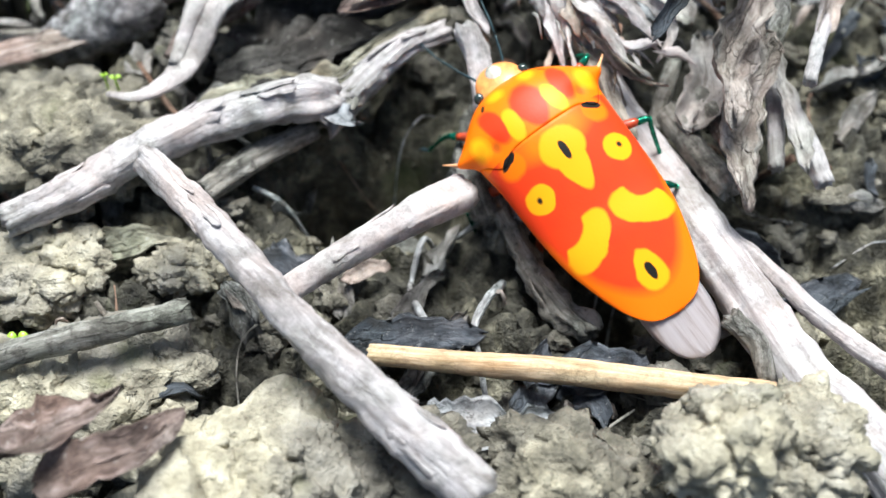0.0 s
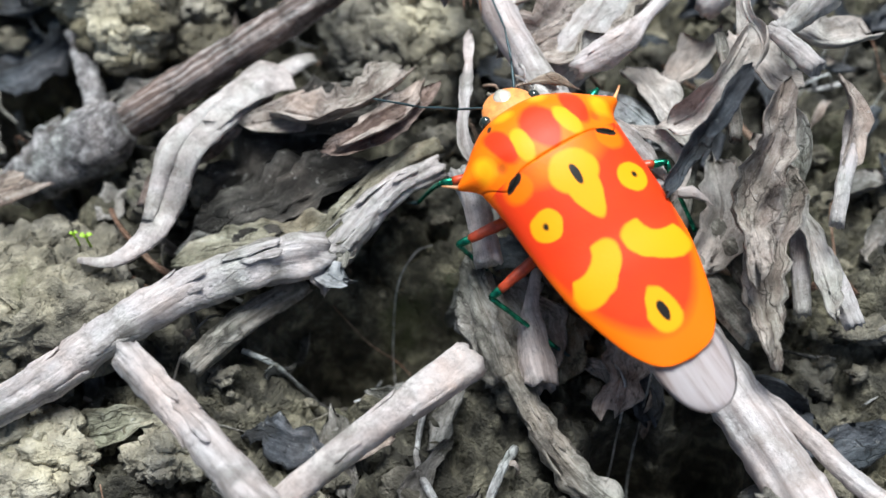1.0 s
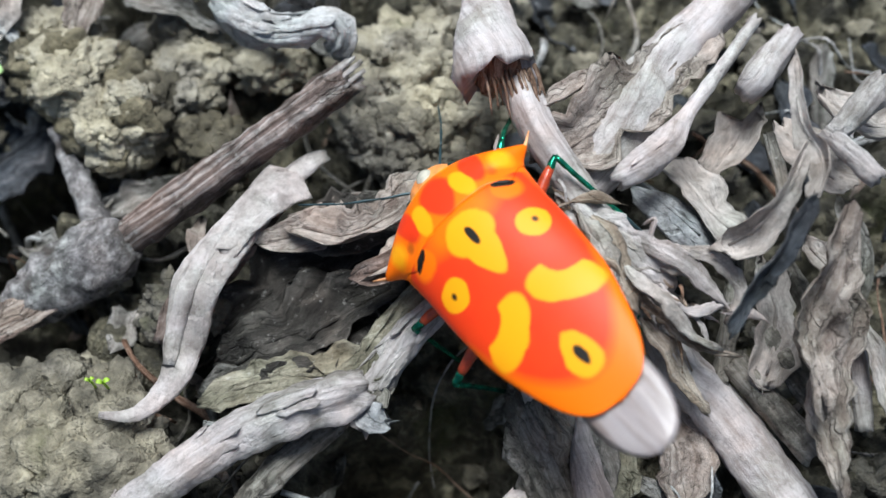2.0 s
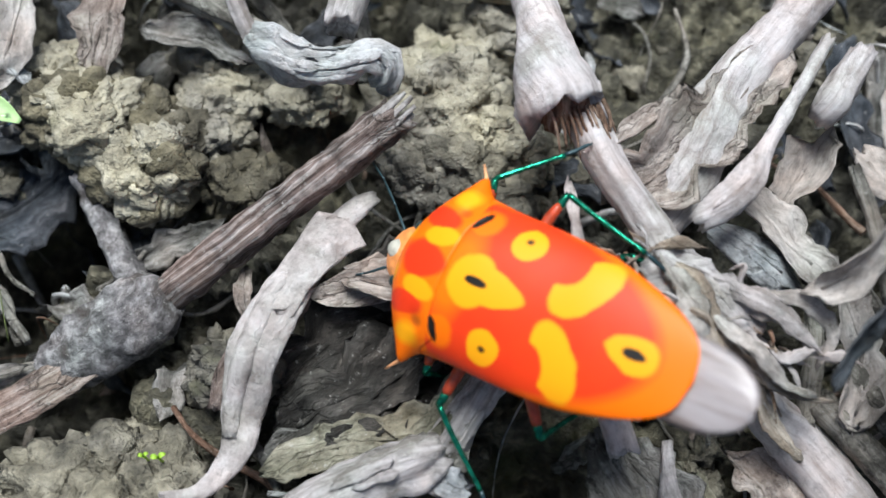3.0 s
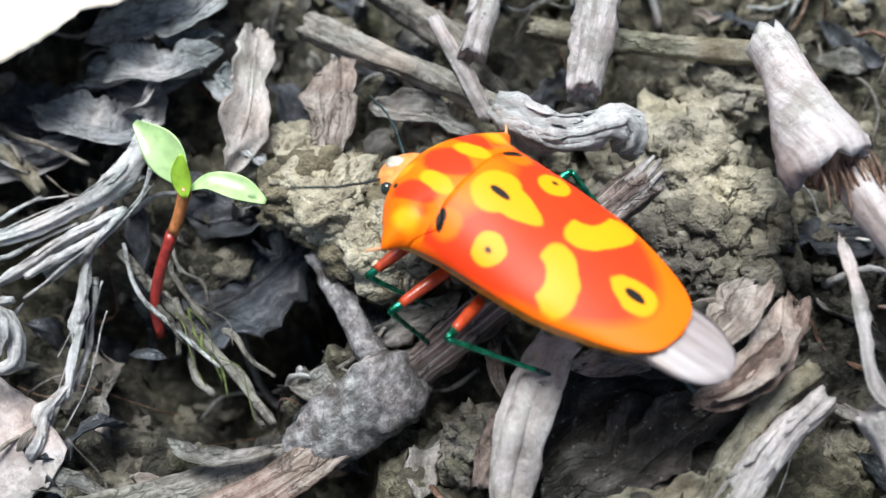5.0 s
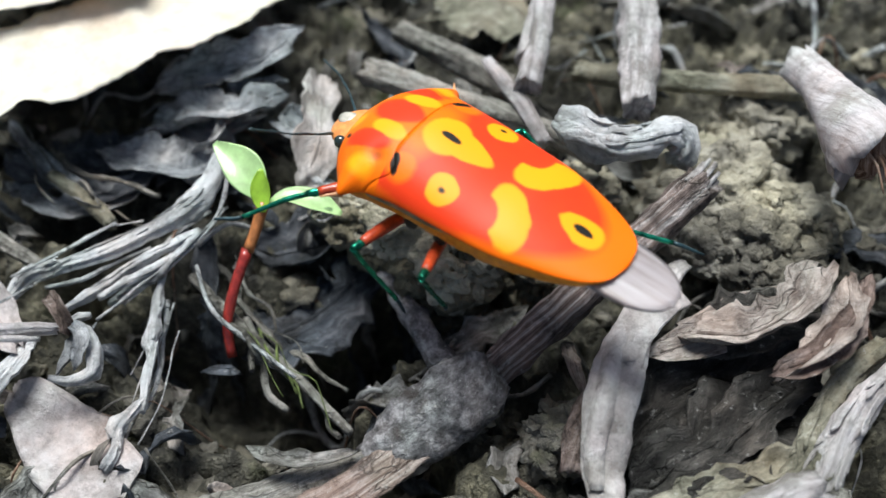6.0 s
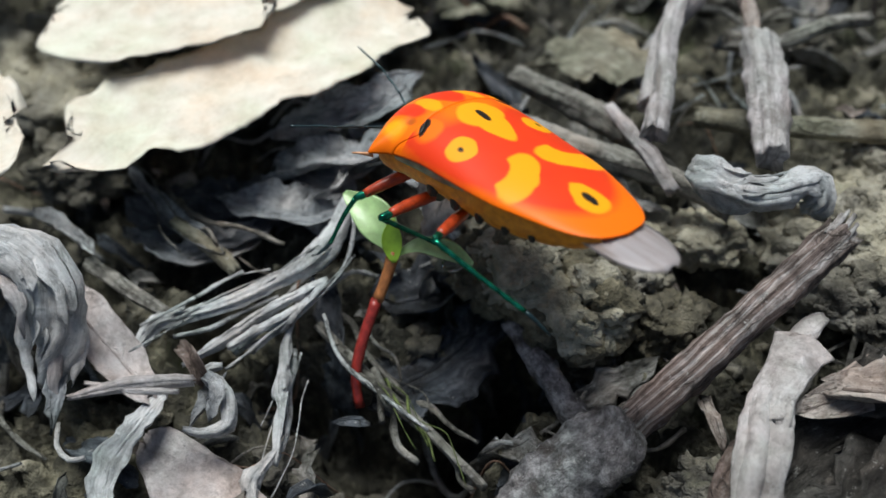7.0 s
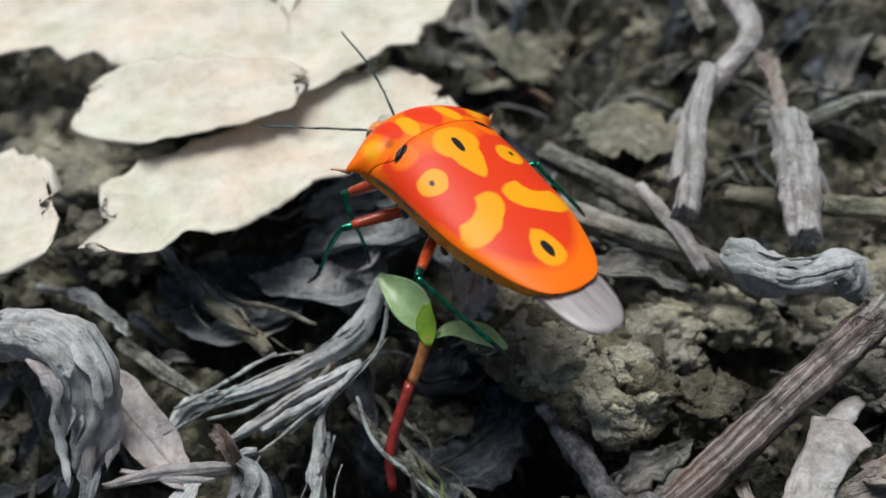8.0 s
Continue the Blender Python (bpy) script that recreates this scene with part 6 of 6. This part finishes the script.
# ---- what moves ----
# which way each thigh and shin points while the bug climbs along: seconds, then heading and pitch of both in degrees; for a feeler one heading and pitch
STANCE = {
    ("front", 1): [(0, 41, -20, 45, -67), (0.5, 54, -32, 45, -67), (1, 67, -2, 45, -67), (1.2, 62, -30, 45, -67), (2.85, 82, -21, -138, -81), (4.5, 100, -10, -136, -47), (4.7, 73, -22, -123, -42), (5.8, 68, -10, -162, -56), (5.9, 59, -7, 78, -69), (6, 49, -3, 47, -20), (6.5, 69, -22, 36, -28), (7, 67, -22, 24, -64), (7.2, 39, -4, 132, -64), (7.5, 36, -3, 20, -29), (7.65, 58, -10, 45, -78), (7.8, 80, -15, -172, -52), (8, 38, -33, -151, -63)],
    ("middle", 1): [(0, 70, -26, 174, -71), (0.5, 92, -62, 110, -51), (0.75, 85, -35, 150, -73), (1, 82, -8, -130, -66), (1.2, 81, -13, -137, -69), (2.5, 77, -2, 124, -77), (3, 87, 7, 134, -31), (3.5, 70, -5, 128, -66), (4, 124, -24, -169, -9), (4.5, 101, -7, -168, -66), (4.7, 84, -5, -106, -52), (5.25, 71, -26, -74, -84), (5.8, 52, -45, 60, -63), (5.9, 71, -20, 150, -86), (6, 84, 6, -136, -62), (6.5, 61, -17, -106, -44), (7, 95, -1, -89, -36), (7.1, 83, -9, -56, -59), (7.2, 70, -15, -0, -59), (7.5, 130, -10, 12, -64), (7.8, 101, 5, -13, -71), (8, 71, -12, 15, -70)],
    ("hind", 1): [(0, 128, -56, -171, -80), (0.5, 79, -55, 132, -56), (0.75, 90, -34, 179, -60), (1, 97, -12, -145, -45), (1.2, 88, -21, -131, -48), (2.5, 117, -1, -14, -79), (3.5, 129, -29, -104, -34), (4, 112, -25, -125, -62), (4.5, 97, 12, -146, -26), (4.7, 90, 17, -139, -36), (5.8, 127, -23, -117, -32), (6, 109, 14, -83, -61), (6.5, 102, 13, -154, -29), (7, 117, 6, -143, -34), (7.2, 136, -11, -145, -29), (7.5, 155, -20, -98, -44), (7.8, 99, 13, -149, -28), (8, 130, 5, -137, -39)],
    ("front", -1): [(0, -72, 20, 5, -64), (1.2, -63, 4, -7, -69), (2.3, -46, 2, -36, -32), (2.5, -53, -1, -77, -55), (3, -86, 12, -133, -18), (4.4, -75, 13, -98, -53), (5.8, -65, 13, -27, -55), (8, -65, 13, -27, -55)],
    ("middle", -1): [(0, -111, 13, -179, -59), (0.5, -127, 12, -174, -50), (2.3, -61, 6, -174, -38), (2.5, -80, 5, 160, -30), (3, -104, 2, 166, -24), (3.5, -108, 23, -105, -62), (4, -110, 23, -99, -63), (5.8, -117, 23, 174, -15), (6.5, -125, 29, -109, -48), (8, -125, 29, -109, -48)],
    ("hind", -1): [(0, -136, -5, -116, -68), (0.5, -156, 6, -135, -56), (2.3, -128, -42, 142, -40), (3.5, -120, -35, -147, -25), (4.1, -150, 0, -167, -44), (4.7, 173, -20, -179, -26), (6, -160, -1, -154, -10), (7.2, -131, -33, -60, -40), (8, -131, -33, -60, -40)],
    ("feeler", 1): [(0, 12, -27), (1, 69, 24), (1.2, 77, 41), (2.5, 50, -3), (3, 27, -13), (4.7, 86, 31), (6, 86, 34), (7.5, 92, 5), (8, 60, 2)],
    ("feeler", -1): [(0, -15, 10), (1, -24, 0), (1.2, -28, -20), (2.3, -26, -19), (3.5, -38, -2), (4, -33, -31), (4.5, -34, -8), (4.7, -33, -8), (5.8, -37, -8), (7.5, 2, 33), (8, 2, 33)],
}


def way_of(heading, pitch):
    h, p = radians(heading), radians(pitch)
    return Vector((math.cos(p) * math.cos(h), math.cos(p) * math.sin(h), math.sin(p)))


def swung(rest, way):
    """The turn that takes a limb built along x first to its rest direction and then, by the shortest way, to way."""
    return (rest.rotation_difference(way) @ Vector((1, 0, 0)).rotation_difference(rest)).to_matrix().to_4x4()


def motions():
    rows = [
        (0.0, pose(0.00743, -0.00579, -0.00229, -16.6, -15.5, 129.3)),
        (0.5, pose(0.00742, -0.00415, -0.00125, -11.5, -19.5, 124.4)),
        (1.0, pose(0.00696, -0.00008, 0.00195, -5.6, -8.7, 121.6)),
        (1.2, pose(0.00716, 0.00019, 0.00200, -9.9, -10.6, 123.5)),
        (2.3, pose(-0.00092, 0.00544, 0.00494, -25.5, 23.9, 117.5)),
        (2.5, pose(-0.00105, 0.00573, 0.00484, -30.8, 23.4, 125.9)),
        (3.0, pose(-0.00221, 0.00646, 0.00443, -18.1, 23.9, 138.2)),
        (3.5, pose(-0.00570, 0.00762, 0.00352, 5.8, 20.7, 129.5)),
        (4.0, pose(-0.01028, 0.01099, 0.00238, 7.8, 4.5, 126.8)),
        (4.5, pose(-0.01388, 0.01508, 0.00255, 17.4, 6.5, 140.5)),
        (4.7, pose(-0.01472, 0.01534, 0.00308, 16.6, 8.0, 137.8)),
        (5.8, pose(-0.02060, 0.01567, 0.00344, -2.4, -7.0, 130.1)),
        (6.0, pose(-0.02253, 0.01783, 0.00513, 6.2, -0.4, 132.5)),
        (6.5, pose(-0.02696, 0.02060, 0.00532, 4.5, -2.6, 133.9)),
        (7.0, pose(-0.02817, 0.02296, 0.00636, 17.9, 13.0, 121.8)),
        (7.2, pose(-0.02864, 0.02456, 0.00592, 23.7, 19.4, 116.3)),
        (7.5, pose(-0.02965, 0.02568, 0.00545, 20.5, 20.5, 115.3)),
        (7.8, pose(-0.03032, 0.02653, 0.00507, 21.6, 12.3, 118.7)),
        (8.0, pose(-0.03107, 0.02806, 0.00647, 11.9, 2.1, 116.5)),
    ]
    walk(BUG, rows)
    for which, sgn, hip, limb, tibia, tarsus in JOINTS:
        rest = Vector((1, 0, 0)) if which == "feeler" else Vector((0, sgn, 0))
        swings, bends = [], []
        for t, heading, pitch, *lower in STANCE[which, sgn]:
            upper = Matrix.Translation(hip * MM) @ swung(rest, way_of(heading, pitch))
            swings.append((t, upper))
            if lower:
                shin = Matrix.Translation((LEGS[which][1] * MM, 0, 0)) @ upper.to_3x3().to_4x4().inverted() @ swung(Vector((0, 0, -1)), way_of(*lower))
                bends.append((t, shin))
        walk(limb, swings)
        if tibia:
            walk(tibia, bends)
            walk(tarsus, bends)


motions()
